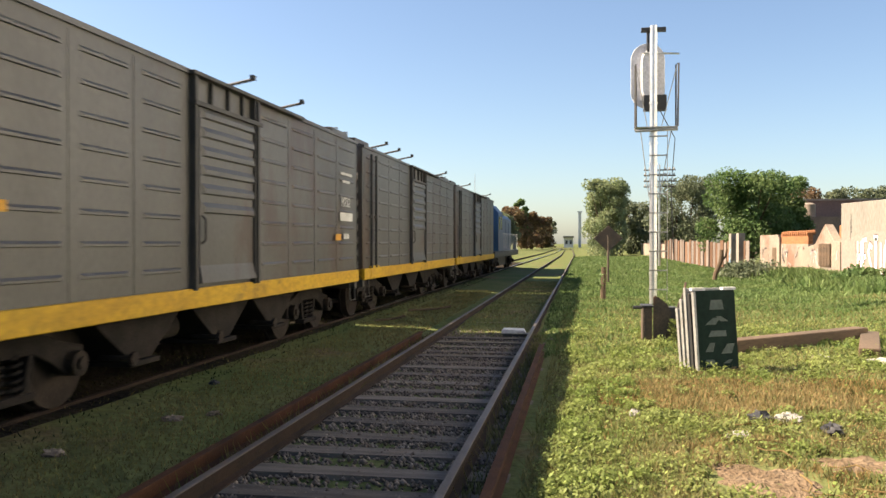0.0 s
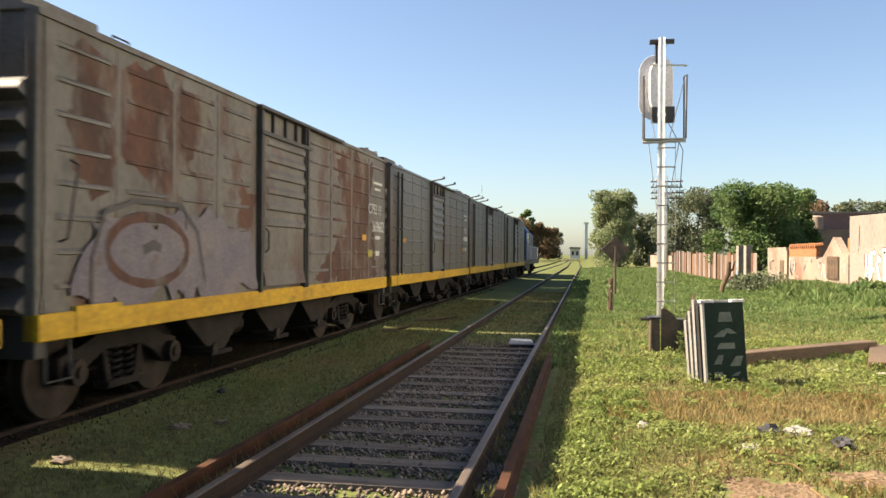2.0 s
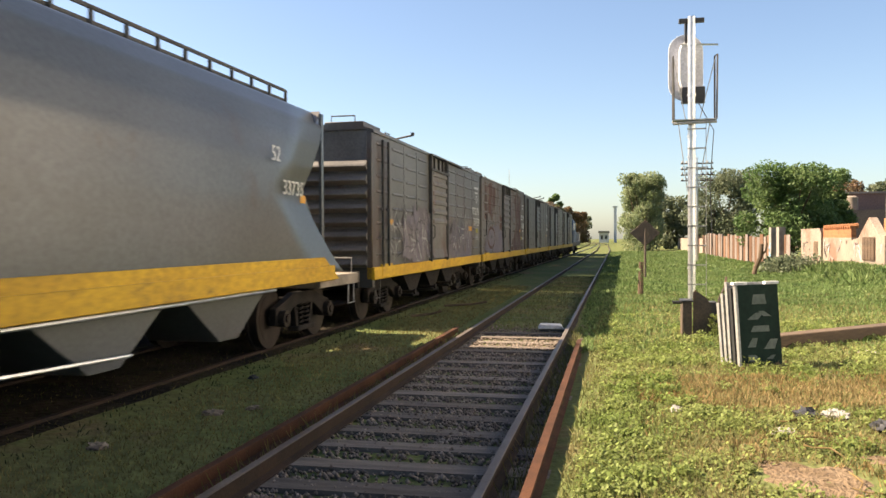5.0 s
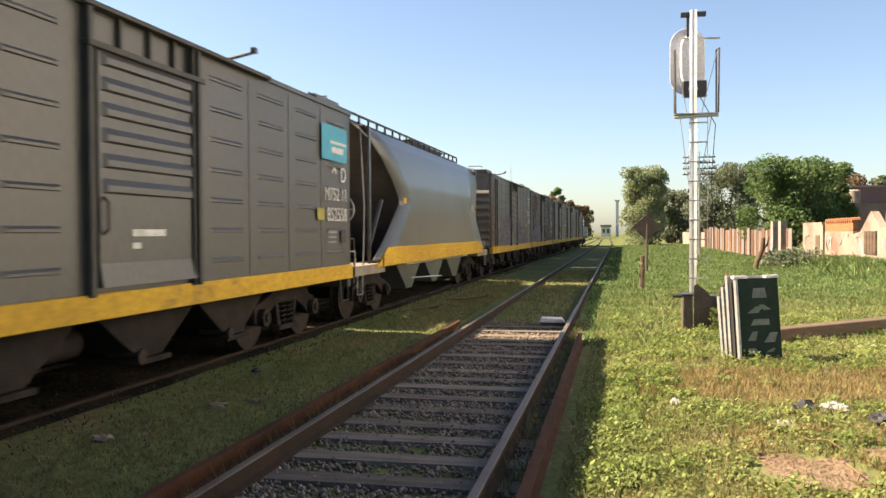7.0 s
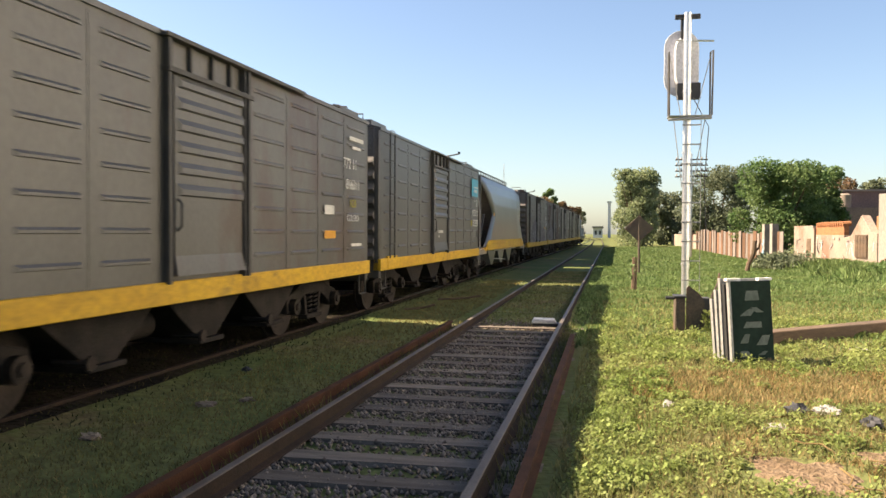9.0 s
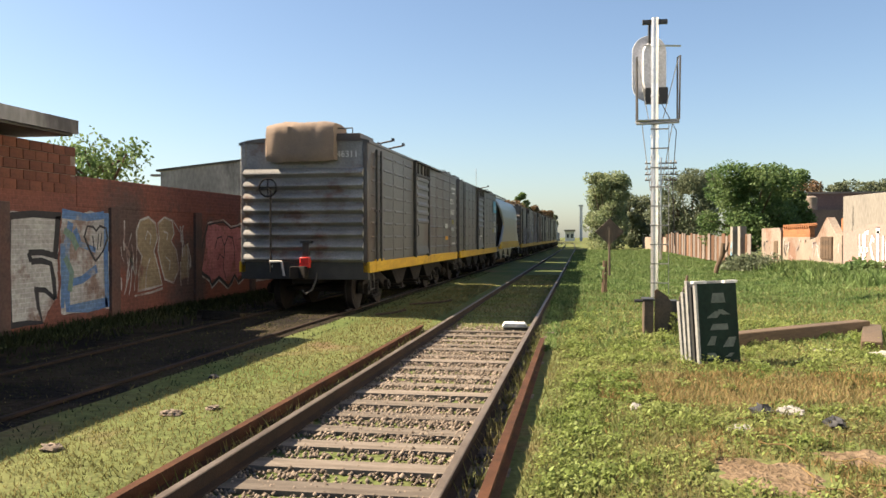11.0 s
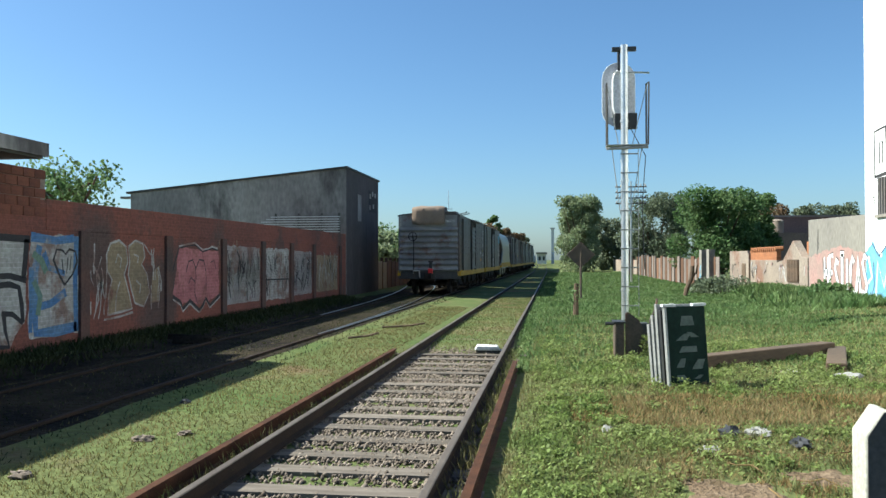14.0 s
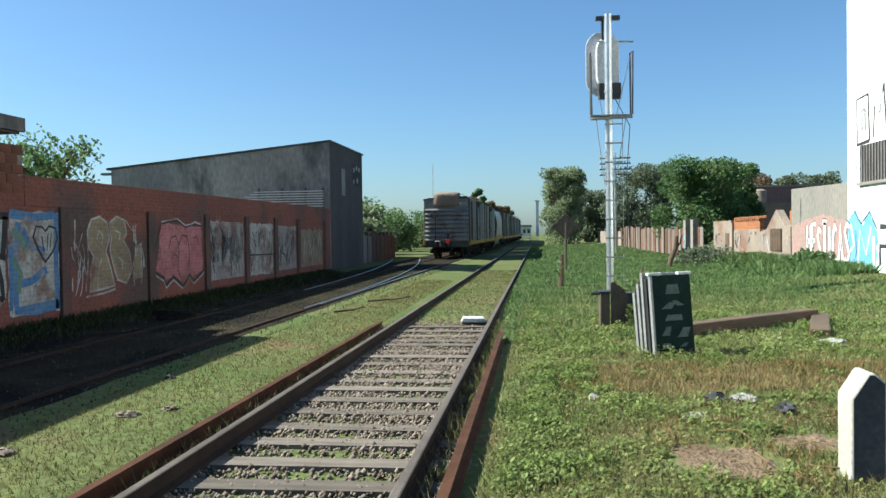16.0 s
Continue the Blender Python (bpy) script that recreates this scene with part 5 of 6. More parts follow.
        part("post", M().box(-8.17, -8.02, 43.78 + 1.3 * k, 43.9 + 1.3 * k, 0, 1.9), PILLAR, fence)


build_left()


# ---- the far side of the grass ----
LINE = 12.3


def rput(u, v, d):
    return (LINE - d, u, v)


def build_right():
    white = thing("white_building", "tall white painted building with black and blue graffiti", "building")
    part("wall", M().box(LINE, 26, 6.0, 29.5, -0.2, 11.5), WHITE, white, bevel=0.02)
    op = part("window", M().box(LINE - 0.02, LINE + 0.3, 25.6, 28.35, 3.25, 4.45), P_BLACK, white, "barred dark window")
    for k in range(12):
        part("bar", M().box(LINE - 0.045, LINE - 0.02, 25.7 + 0.22 * k, 25.76 + 0.22 * k, 3.25, 4.45), TIN, op)
    part("sill", M().box(LINE - 0.09, LINE, 25.5, 28.45, 3.15, 3.25), GREYWALL, white)

    def mural(parent, material, *shapes, d=0.005):
        m = M()
        for pts, w in shapes:
            if w:
                m.ribbon(pts, w, rput, d)
            else:
                m.patch(pts[::-1], rput, d, 0.05)
        part("mural", m, material, parent, smooth=0)
    mural(white, P_BLACK, ([(28.6, 4.5), (28.65, 6.0), (27.7, 6.05), (27.6, 4.55)], 0.12), ([(28.2, 4.9), (28.2, 5.6), (27.95, 5.6), (27.95, 4.9)], 0.1), ([(27.3, 4.6), (27.2, 5.6), (26.8, 5.3), (26.5, 6.2), (26.3, 4.6)], 0.12),
          ([(28.65, 4.5), (27.6, 4.55)], 0.12), ([(28.95, 3.9), (28.9, 3.5), (28.8, 3.9)], 0.04), ([(28.75, 3.9), (28.65, 3.6), (28.65, 3.9), (28.62, 3.4)], 0.04))
    mural(white, P_SKY, ([(29.4, 0.3), (29.45, 2.0), (28.8, 2.4), (28.2, 1.9), (27.6, 2.3), (27.0, 1.6), (27.1, 0.4), (28.2, 0.3)], 0))
    mural(white, P_CLEAN, ([(29.2, 1.9), (28.9, 1.2), (29.25, 1.0)], 0.14), ([(28.6, 0.5), (28.4, 1.7), (27.9, 0.9), (27.5, 1.8)], 0.14), ([(27.3, 0.5), (27.3, 1.5)], 0.16), d=0.009)
    mural(white, P_BLACK, ([(28.9, 2.35), (28.3, 1.9), (27.6, 2.3), (27.0, 1.7)], 0.05), ([(29.1, 0.4), (28.7, 0.9), (28.75, 1.7)], 0.04), ([(26.8, 0.6), (26.8, 1.2), (26.2, 1.2), (26.2, 1.8), (26.8, 1.8)], 0.18), d=0.012)
    grey = thing("grey_wall", "tall grey cement wall with white bubble graffiti", "wall")
    part("wall", M().prism([(29.45, -0.1), (35.75, -0.1), (35.75, 3.42), (29.45, 3.32)], "x", LINE, LINE + 0.25), GREYWALL, grey, bevel=0.015)
    mural(grey, P_ROSE, ([(29.5, 0.2), (35.6, 0.1), (35.7, 1.9), (32.0, 2.3), (29.5, 2.0)], 0))
    shapes = {"H": [[(0, 0), (0, 1)], [(1, 0), (1, 1)], [(0, 0.5), (1, 0.55)]], "E": [[(1, 1), (0, 1), (0, 0), (1, 0)], [(0, 0.5), (0.8, 0.55)]], "S": [[(1, 0.9), (0.5, 1), (0, 0.8), (0.5, 0.5), (1, 0.25), (0.5, 0), (0, 0.12)]],
              "T": [[(0, 1), (1, 1)], [(0.5, 1), (0.5, 0)]], "I": [[(0.5, 1), (0.5, 0)]], "C": [[(1, 0.85), (0.6, 1), (0.1, 0.75), (0.05, 0.3), (0.5, 0), (1, 0.15)]], "A": [[(0, 0), (0.45, 1), (1, 0)], [(0.2, 0.4), (0.8, 0.4)]]}
    y = 33.7
    for i, letter in enumerate("HESTICAS"):
        w, hgt, z = 0.24 if letter == "I" else 0.40, 1.25 + 0.12 * (i % 2), 0.62 - 0.06 * (i % 3)
        for width, mt, d in ((0.30, P_BLACK, 0.008), (0.215, P_CLEAN, 0.012)):
            mural(grey, mt, *[([(y - w * u, z + hgt * v) for u, v in line], width) for line in shapes[letter]], d=d + 0.0004 * i)
        y -= w + 0.19
    rnd2 = random.Random(3)
    mural(grey, P_ROSE, *[([(u, 0.3 + 1.6 * rnd2.random()), (u - 0.3, 0.6 + 1.5 * rnd2.random()), (u - 0.5, 0.4 + rnd2.random())], 0.16) for u in (35.4, 34.8, 34.2, 31.0, 30.2)], d=0.006)
    mural(grey, P_BLACK, ([(34.6, 1.9), (34.5, 3.0), (34.45, 2.2)], 0.05))
    hut = thing("gabled_hut", "small pale rendered hut with an orange roof and a gable", "building")
    gable = [(35.75, 0), (40.7, 0), (40.7, 1.62), (39.4, 1.75), (37.85, 2.62), (36.6, 1.9), (35.75, 1.85)]
    part("wall", M().prism(gable, "x", LINE - 0.05, LINE + 0.3), PALEWALL, hut, bevel=0.02)
    part("flat_roof", M().box(LINE + 0.3, LINE + 3.2, 35.8, 40.6, 1.5, 1.6), GREYWALL, hut)
    part("roof", M().box(LINE + 0.3, LINE + 0.6, 35.8, 37.0, 1.6, 2.55), ORANGEWALL, hut)
    win = part("window", M().box(LINE - 0.09, LINE - 0.02, 36.9, 38.6, 0.78, 1.78), BEAMWOOD, hut, "closed wooden shutter")
    for k in range(4):
        part("shutter_board", M().box(LINE - 0.11, LINE - 0.09, 36.95 + 0.42 * k, 37.33 + 0.42 * k, 0.82, 1.74), BEAMWOOD, win)
    low = thing("low_garden_wall", "low orange and pale patched garden wall", "wall")
    part("wall", M().box(LINE, LINE + 0.25, 40.7, 46.0, 0, 1.75), PALEWALL, low, bevel=0.015)
    part("brick_top", M().box(LINE + 0.02, LINE + 0.23, 40.75, 46.0, 1.75, 2.25), ORANGEWALL, low)
    part("gatepost", M().box(LINE - 0.1, LINE + 0.35, 45.9, 46.5, 0, 2.1), PALEWALL, low)
    part("wall", M().box(LINE - 0.02, LINE + 0.25, 46.5, 51.0, 0, 2.25), PALEWALL, low, "pale cracked wall")
    mural(hut, P_WHITE, ([(39.6, 0.9), (39.4, 1.3), (39.1, 0.9)], 0.1), ([(36.2, 1.1), (36.1, 1.5)], 0.1), d=0.06)
    rnd = random.Random(15)
    for owner, lo, hi, top, off in ((hut, 35.9, 40.5, 1.5, 0.056), (low, 40.9, 50.5, 1.6, 0.03)):
        for mt, k in ((P_GREY, 9), (P_ROSE, 6), (P_BLACK, 5), (P_WHITE, 5)):
            for i in range(k):
                u, v, ang = rnd.uniform(lo, hi), rnd.uniform(0.3, top), rnd.uniform(0, 6.28)
                pts = [(u, v)]
                for j in range(4):
                    ang += rnd.uniform(-0.9, 0.9)
                    pts.append((min(max(pts[-1][0] + 0.16 * math.cos(ang), lo), hi), min(max(pts[-1][1] + 0.14 * math.sin(ang), 0.15), top)))
                mural(owner, mt, (pts, rnd.uniform(0.03, 0.13)), d=off + 0.002 * (mt is P_BLACK))
    for i in range(13):
        part("roof_tile", M().cyl((LINE - 0.04, 40.85 + 0.39 * i, 2.27), (LINE + 0.34, 40.85 + 0.39 * i, 2.31), 0.11, 8), ORANGEWALL, low)
    part("door", M().box(LINE - 0.045, LINE - 0.022, 43.0 + 3.9, 43.9 + 3.9, 0.05, 1.55), BARK, low, "narrow dark plank door")
    # sheet fence further on
    fence = thing("sheet_fence", "rusty sheet and plank fence in uneven strips", "fence")
    rnd = random.Random(5)
    y, k = 41.5, 0
    while y < 80:
        w = rnd.uniform(0.75, 1.15) * (1 + 0.012 * (y - 41))
        hh = 1.85 + rnd.uniform(-0.12, 0.12) + 0.006 * (y - 41)
        if not 43.5 < y < 45.2:
            part("panel", M().box(9.8 + rnd.uniform(-0.04, 0.04), 9.86, y, y + w - 0.14, 0, hh), PLANK if k % 2 else PALEPLANK, fence)
        y += w
        k += 1
    for y in (43.3, 45.4):
        part("post", M().box(9.6, 9.9, y - 0.35, y + 0.35, 0, 2.3), GREYWALL, fence)
    part("top_rail", M().box(9.87, 9.93, 45.8, 60, 1.55, 1.65), BARK, fence)
    m = M()
    for pts in ([(45.7, 0.5), (45.45, 1.2), (45.2, 1.5)], [(45.6, 1.3), (45.3, 0.8), (45.1, 0.4)], [(45.5, 0.4), (45.2, 0.9)]):
        m.ribbon(pts, 0.14, lambda u, v, d: (9.596 - d, u, v))
    part("graffiti", m, P_SKY, fence, "light blue spray on the post", smooth=0)
    pale = thing("pale_yard_wall", "pale yard wall with a small white shed", "wall")
    part("wall", M().box(9.7, 9.9, 80.5, 112, 0, 1.7), PALEWALL, pale)
    part("shed", M().box(9.2, 10.9, 84, 87.5, 0, 3.5), PALEPLANK, pale, bevel=0.02)
    part("shed_roof", M().box(9.0, 11.1, 83.8, 87.7, 3.5, 3.62), TIN, pale)
    part("shed_window", M().box(9.5, 10.1, 83.97, 84.02, 1.9, 2.6), GLASS, pale)
    brk = thing("brick_block", "dull brown brick block with a round tank", "building")
    part("wall", M().box(30, 66, 118, 130, 0, 7.6), DULLBRICK, brk)
    part("parapet", M().box(29.8, 66.2, 117.8, 118.1, 7.5, 7.75), GREYWALL, brk)
    part("tank", M().cyl((28.9, 104.5, 4.9), (28.9, 104.5, 6.4), 0.72, 18).cyl((28.9, 104.5, 6.4), (28.9, 104.5, 6.6), 0.72, 18, 0.4), PALEWALL, brk)
    part("wall", M().box(25, 40, 103, 116, 0, 4.9), DULLBRICK, brk)
    far = thing("white_house", "small white house at the far end of the line", "house")
    part("wall", M().box(-4.2, -1.0, 290, 300, 0, 3.5), P_CLEAN, far)
    part("roof", M().prism([(-4.6, 3.5), (-0.6, 3.5), (-0.8, 4.1), (-4.4, 4.1)], "y", 289, 301), GREYWALL, far)
    part("window", M().box(-3.7, -2.9, 289.9, 290, 1.2, 2.6), GLASS, far)
    part("window", M().box(-2.2, -1.4, 289.9, 290, 1.2, 2.6), GLASS, far)
    tower = thing("pale_tower", "pale narrow tower in the distance", "tower")
    part("shaft", M().box(0.8, 1.8, 296, 299, 0, 12.5), P_CLEAN, tower)
    part("cap", M().box(0.4, 2.1, 295.8, 299.2, 12.5, 13), P_CLEAN, tower)
    mast = thing("radio_mast", "thin lattice radio mast far off", "mast")
    m = M().cyl((-17.6, 150, 0), (-17.6, 150, 14.5), 0.05, 5)
    for k in range(10):
        m.cyl((-17.8, 150, 4 + k), (-17.4, 150, 4.6 + k), 0.03, 4)
    part("lattice", m, GALV, mast)


build_right()


# ---- signal and things on the grass ----
def build_signal():
    sig = thing("signal_mast", "galvanised railway signal mast seen from behind, with ladder and platform", "railway signal", at=pose(3.74, 23.0, 0.05))
    part("pole", M().cyl((0, 0, 0), (0, 0, 7.68), 0.10, 20), GALV, sig)
    for z in (0.9, 2.05, 3.1, 3.9, 4.45, 4.8, 5.55, 6.9):
        part("clamp", M().cyl((0, 0, z), (0, 0, z + 0.05), 0.118, 16), GALV, sig)
    # oval backboard
    n = 14
    arc = [(0.46 * math.cos(a), 6.85 + 0.46 * math.sin(a)) for a in [math.pi * i / n for i in range(n + 1)]] + [(0.46 * math.cos(a), 5.95 + 0.46 * math.sin(a)) for a in [math.pi + math.pi * i / n for i in range(n + 1)]]
    part("backboard", M().prism([(x - 0.12, z) for x, z in arc], "y", 0.42, 0.46), SHELL, sig, "grey oval backboard", bevel=0.01)
    part("lamp_housing", M().prism([(x * 0.42 - 0.12, 6.4 + (z - 6.4) * 0.72) for x, z in arc], "y", 0.12, 0.42), SHELL, sig, bevel=0.03)
    for x in (-0.28, 0.06):
        part("stiffener", M().box(x - 0.015, x + 0.015, 0.38, 0.42, 5.75, 7.0), SHELL, sig)
    part("top_bracket", M().box(-0.33, 0.33, -0.02, 0.1, 7.52, 7.64), BLACK, sig, bevel=0.01)
    part("top_link", M().box(-0.16, -0.1, 0.1, 0.4, 7.0, 7.6), BLACK, sig)
    part("terminal_box", M().box(-0.26, 0.36, 0.08, 0.25, 5.38, 5.82), BLACK, sig, "black terminal box", bevel=0.015)
    part("platform", M().box(-0.5, 0.62, -0.22, 0.28, 4.88, 4.91).cyl((-0.5, -0.2, 4.80), (0.62, -0.2, 4.83), 0.04, 8), ALU, sig)
    for s, x in ((-1, -0.47), (1, 0.62)):
        part("guard_rail", M().tube([(x, -0.22, 4.9), (x + 0.02 * s, -0.22, 6.6), (x, 0.25, 6.65), (x, 0.25, 4.9)], 0.024, 8), DARKTRIM, sig)
        part("stay", M().tube([(x, 0, 6.6), (x * 0.35, 0, 4.95)], 0.012, 5).tube([(x * 0.75, -0.1, 4.85), (x * 0.25, -0.05, 3.0)], 0.012, 5), ALU, sig)
    part("brace", M().tube([(-0.3, 0, 6.95), (0.68, 0, 6.9)], 0.025, 6), GALV, sig)
    for k in range(9):
        z = 0.5 + 0.52 * k
        part("rung", M().box(-0.12, 0.36, -0.13, -0.10, z - 0.018, z + 0.018), ALU, sig)
    part("ladder_stile", M().cyl((0.36, -0.115, 0.2), (0.36, -0.115, 4.86), 0.009, 6), ALU, sig)
    part("cable", M().tube([(0.14, -0.1, 5.4), (0.56, -0.1, 4.6), (0.46, -0.1, 3.2), (0.52, -0.1, 1.5)], 0.012, 5), BLACK, sig)
    box = thing("point_box", "dented dark steel box with a leaning plate at the signal foot", "equipment box")
    part("body", M().box(2.86, 3.03, 14.7, 15.1, 0.02, 0.70), BOXMETAL, box, bevel=0.015)
    part("lid", M().box(2.84, 3.05, 14.67, 15.13, 0.70, 0.73), BLACK, box, bevel=0.006)
    part("door", M().box(2.885, 3.005, 14.685, 14.70, 0.1, 0.62), BOXMETAL, box, "rusty hinged door")
    part("rear_body", M().box(3.24, 3.48, 15.0, 15.3, 0.02, 0.68), BLACK, box, bevel=0.015)
    part("plate", M().prism([(3.05, 0.0), (3.34, 0.0), (3.36, 0.62), (3.28, 0.76), (3.09, 0.90), (3.05, 0.86)], "y", 14.78, 14.81), BOXMETAL, box, "leaning rusty steel plate")
    part("arm", M().cyl((2.70, 14.75, 0.69), (2.92, 14.75, 0.69), 0.03, 8), BLACK, box)
    part("frame_bar", M().tube([(3.50, 15.0, 0.05), (3.50, 15.0, 0.72), (3.60, 15.0, 0.95), (3.63, 15.05, 1.12)], 0.02, 6), BOXMETAL, box)
    g = np.random.default_rng(19)
    c0 = np.stack([g.normal(3.42, 0.06, 160), g.normal(14.7, 0.07, 160), g.uniform(0.05, 0.5, 160)], -1)
    creeper = scatter("creeper", c0[:, None] + g.normal(0, 0.03, (160, 3, 3)), [(0, 1, 2)], LEAF, box)
    # stack of old sign boards, leaning
    stack = thing("sign_board_stack", "stack of old dark green sign boards standing on edge", "sign boards")
    c, s = math.cos(radians(24)), math.sin(radians(24))
    base = Matrix(((c, -s, 0, 3.36), (s, c, 0, 11.35), (0, 0, 1, 0.06), (0, 0, 0, 1)))
    stack.matrix_basis = base @ pose(0, 0, 0, 0, -0.8, 0)
    for k, (w, hgt) in enumerate(((0.60, 1.12), (0.58, 1.06), (0.58, 1.14), (0.55, 0.98), (0.5, 0.85))):
        m = M().prism([(0.0 + 0.085 * k, 0.06), (0.035 + 0.085 * k, 0.06), (0.135 + 0.085 * k, hgt), (0.10 + 0.085 * k, hgt)], "x", 0.0 - 0.01 * k, w)
        bd = part("sign_board", m, SIGNGREEN if k == 0 else ALU, stack, "dark green board with worn pale letters" if k == 0 else "grey aluminium board edge", bevel=0.006)
        part("edge_strip", M().prism([(-0.012 + 0.085 * k, 0.06), (0.045 + 0.085 * k, 0.06), (0.145 + 0.085 * k, hgt + 0.01), (0.088 + 0.085 * k, hgt + 0.01)], "x", -0.03 - 0.01 * k, 0.0 - 0.01 * k), ALU if k != 1 else BLACK, bd)
        if k == 0:
            rnd = random.Random(2)
            for x, z, w2, h2, sk in ((0.2, 0.86, 0.22, 0.13, 0.0), (0.12, 0.66, 0.16, 0.09, 0.1), (0.36, 0.70, 0.12, 0.07, -0.1), (0.16, 0.50, 0.28, 0.08, 0.02), (0.1, 0.30, 0.12, 0.12, 0.05), (0.34, 0.27, 0.16, 0.13, 0.07), (0.12, 0.12, 0.16, 0.08, -0.05), (0.36, 0.14, 0.1, 0.05, 0.06)):
                y0 = 0.1 * (z - 0.06) / 1.06 - 0.004
                y1 = 0.1 * (z + h2 - 0.06) / 1.06 - 0.004
                part("letter_patch", M().add([(x, y0, z), (x + w2, y0, z), (x + w2 * 0.9 + sk, y1, z + h2), (x + 0.03 + sk, y1, z + h2)], [(0, 1, 2, 3)]), SIGNPALE, bd, smooth=0)
    for x in (0.05, 0.5):
        part("foot", M().box(x, x + 0.06, 0.0, 0.6, 0.0, 0.09), BOXMETAL, stack)
    for x in (-0.05, 0.42):
        part("cover_strip", M().box(x, x + 0.2, 0.09, 0.16, 1.12, 1.155), P_CLEAN, stack)
    for i, (p, q, w, hgt, lab) in enumerate((((4.1, 13.35), (6.75, 15.75), 0.28, 0.24, "long old wooden beam lying in the grass"), ((6.1, 13.3), (6.95, 15.9), 0.3, 0.16, "shorter wooden beam lying in the grass"))):
        d = Vector((q[0] - p[0], q[1] - p[1]))
        ln = d.length
        ob = solid("timber_beam", M().box(-w / 2, w / 2, 0, ln, 0, hgt), BEAMWOOD, lab, "beam", "timber beams", bevel=0.02)
        ob.matrix_basis = pose(p[0], p[1], ground_z(p[0], p[1]) - 0.01, 0, 0, -math.degrees(math.atan2(d.x, d.y)))
    post = thing("concrete_post", "white concrete marker post with pointed top and dark face", "marker post")
    prof = [(3.85, 0.0), (4.07, 0.0), (4.07, 0.77), (4.0, 0.83), (3.96, 0.83), (3.85, 0.66)]
    part("shaft", M().prism(prof, "y", 5.8, 6.06), CREAM, post, bevel=0.012)
    part("dark_face", M().prism([(3.862, 0.02), (4.06, 0.02), (4.06, 0.76), (3.995, 0.818), (3.965, 0.818), (3.862, 0.652)], "y", 5.792, 5.799), GREYFACE, post)
    dia = thing("diamond_sign", "dark diamond sign board on a thin post, seen from behind", "sign", at=pose(2.92, 35.0, 0.05))
    part("post", M().cyl((0, 0, 0), (0, 0, 2.1), 0.05, 8), BOXMETAL, dia)
    part("board", M().prism([(0, 1.38), (0.6, 1.95), (0, 2.5), (-0.6, 1.95)], "y", -0.03, -0.0), BOXMETAL, dia, bevel=0.01)
    stump = thing("wooden_stake", "weathered wooden stake with dry creeper", "post", at=pose(2.45, 25.2, 0.03))
    part("stake", M().cyl((0, 0, 0), (0.03, 0, 1.05), 0.085, 8, 0.07), BARK, stump)
    g = np.random.default_rng(9)
    c0 = np.stack([g.normal(-0.06, 0.09, 70), g.normal(0, 0.08, 70), g.uniform(0.45, 1.0, 70)], -1)
    cr = scatter("creeper", c0[:, None] + g.normal(0, 0.04, (70, 3, 3)), [(0, 1, 2)], CROWN, stump)
    cover = thing("white_cover", "white plastic cover lying between the rails", "cover", at=pose(0.5, 16.1, 0.0, 0, 0, 5))
    part("lid", M().prism([(-0.25, 0.05), (0.25, 0.05), (0.2, 0.13), (-0.2, 0.14)], "y", -0.17, 0.17), P_CLEAN, cover, bevel=0.015)
    part("base", M().box(-0.22, 0.3, -0.15, 0.15, -0.01, 0.05), BLACK, cover, bevel=0.01)
    pole = thing("telegraph_pole", "tall telegraph pole with four crossarms and insulators", "telegraph pole", at=pose(7.3, 60, 0))
    part("pole", M().cyl((0, 0, 0), (0, 0, 7.4), 0.09, 10, 0.06), GALV, pole)
    for k in range(4):
        z = 5.75 + 0.4 * k
        arm = part("crossarm", M().box(-1.1, 1.1, -0.05, 0.05, z, z + 0.08), BARK, pole)
        for x in (-1.0, -0.7, -0.4, 0.4, 0.7, 1.0):
            part("insulator", M().cyl((x, 0, z + 0.08), (x, 0, z + 0.24), 0.06, 8, 0.04), P_WHITE, arm)


build_signal()
trunk = thing("leaning_trunk", "bare dark leaning trunk in front of the fence", "dead tree", at=pose(7.7, 38.5, 0.05))
part("stem", M().tube([(0, 0, -0.1), (0.1, 0, 0.4), (0.3, 0, 0.85), (0.36, 0, 1.45)], 0.1, 8), BARK, trunk)
part("branch", M().tube([(0.3, 0, 0.85), (0.55, 0.1, 1.15), (0.6, 0.1, 1.5)], 0.045, 6), BARK, trunk)


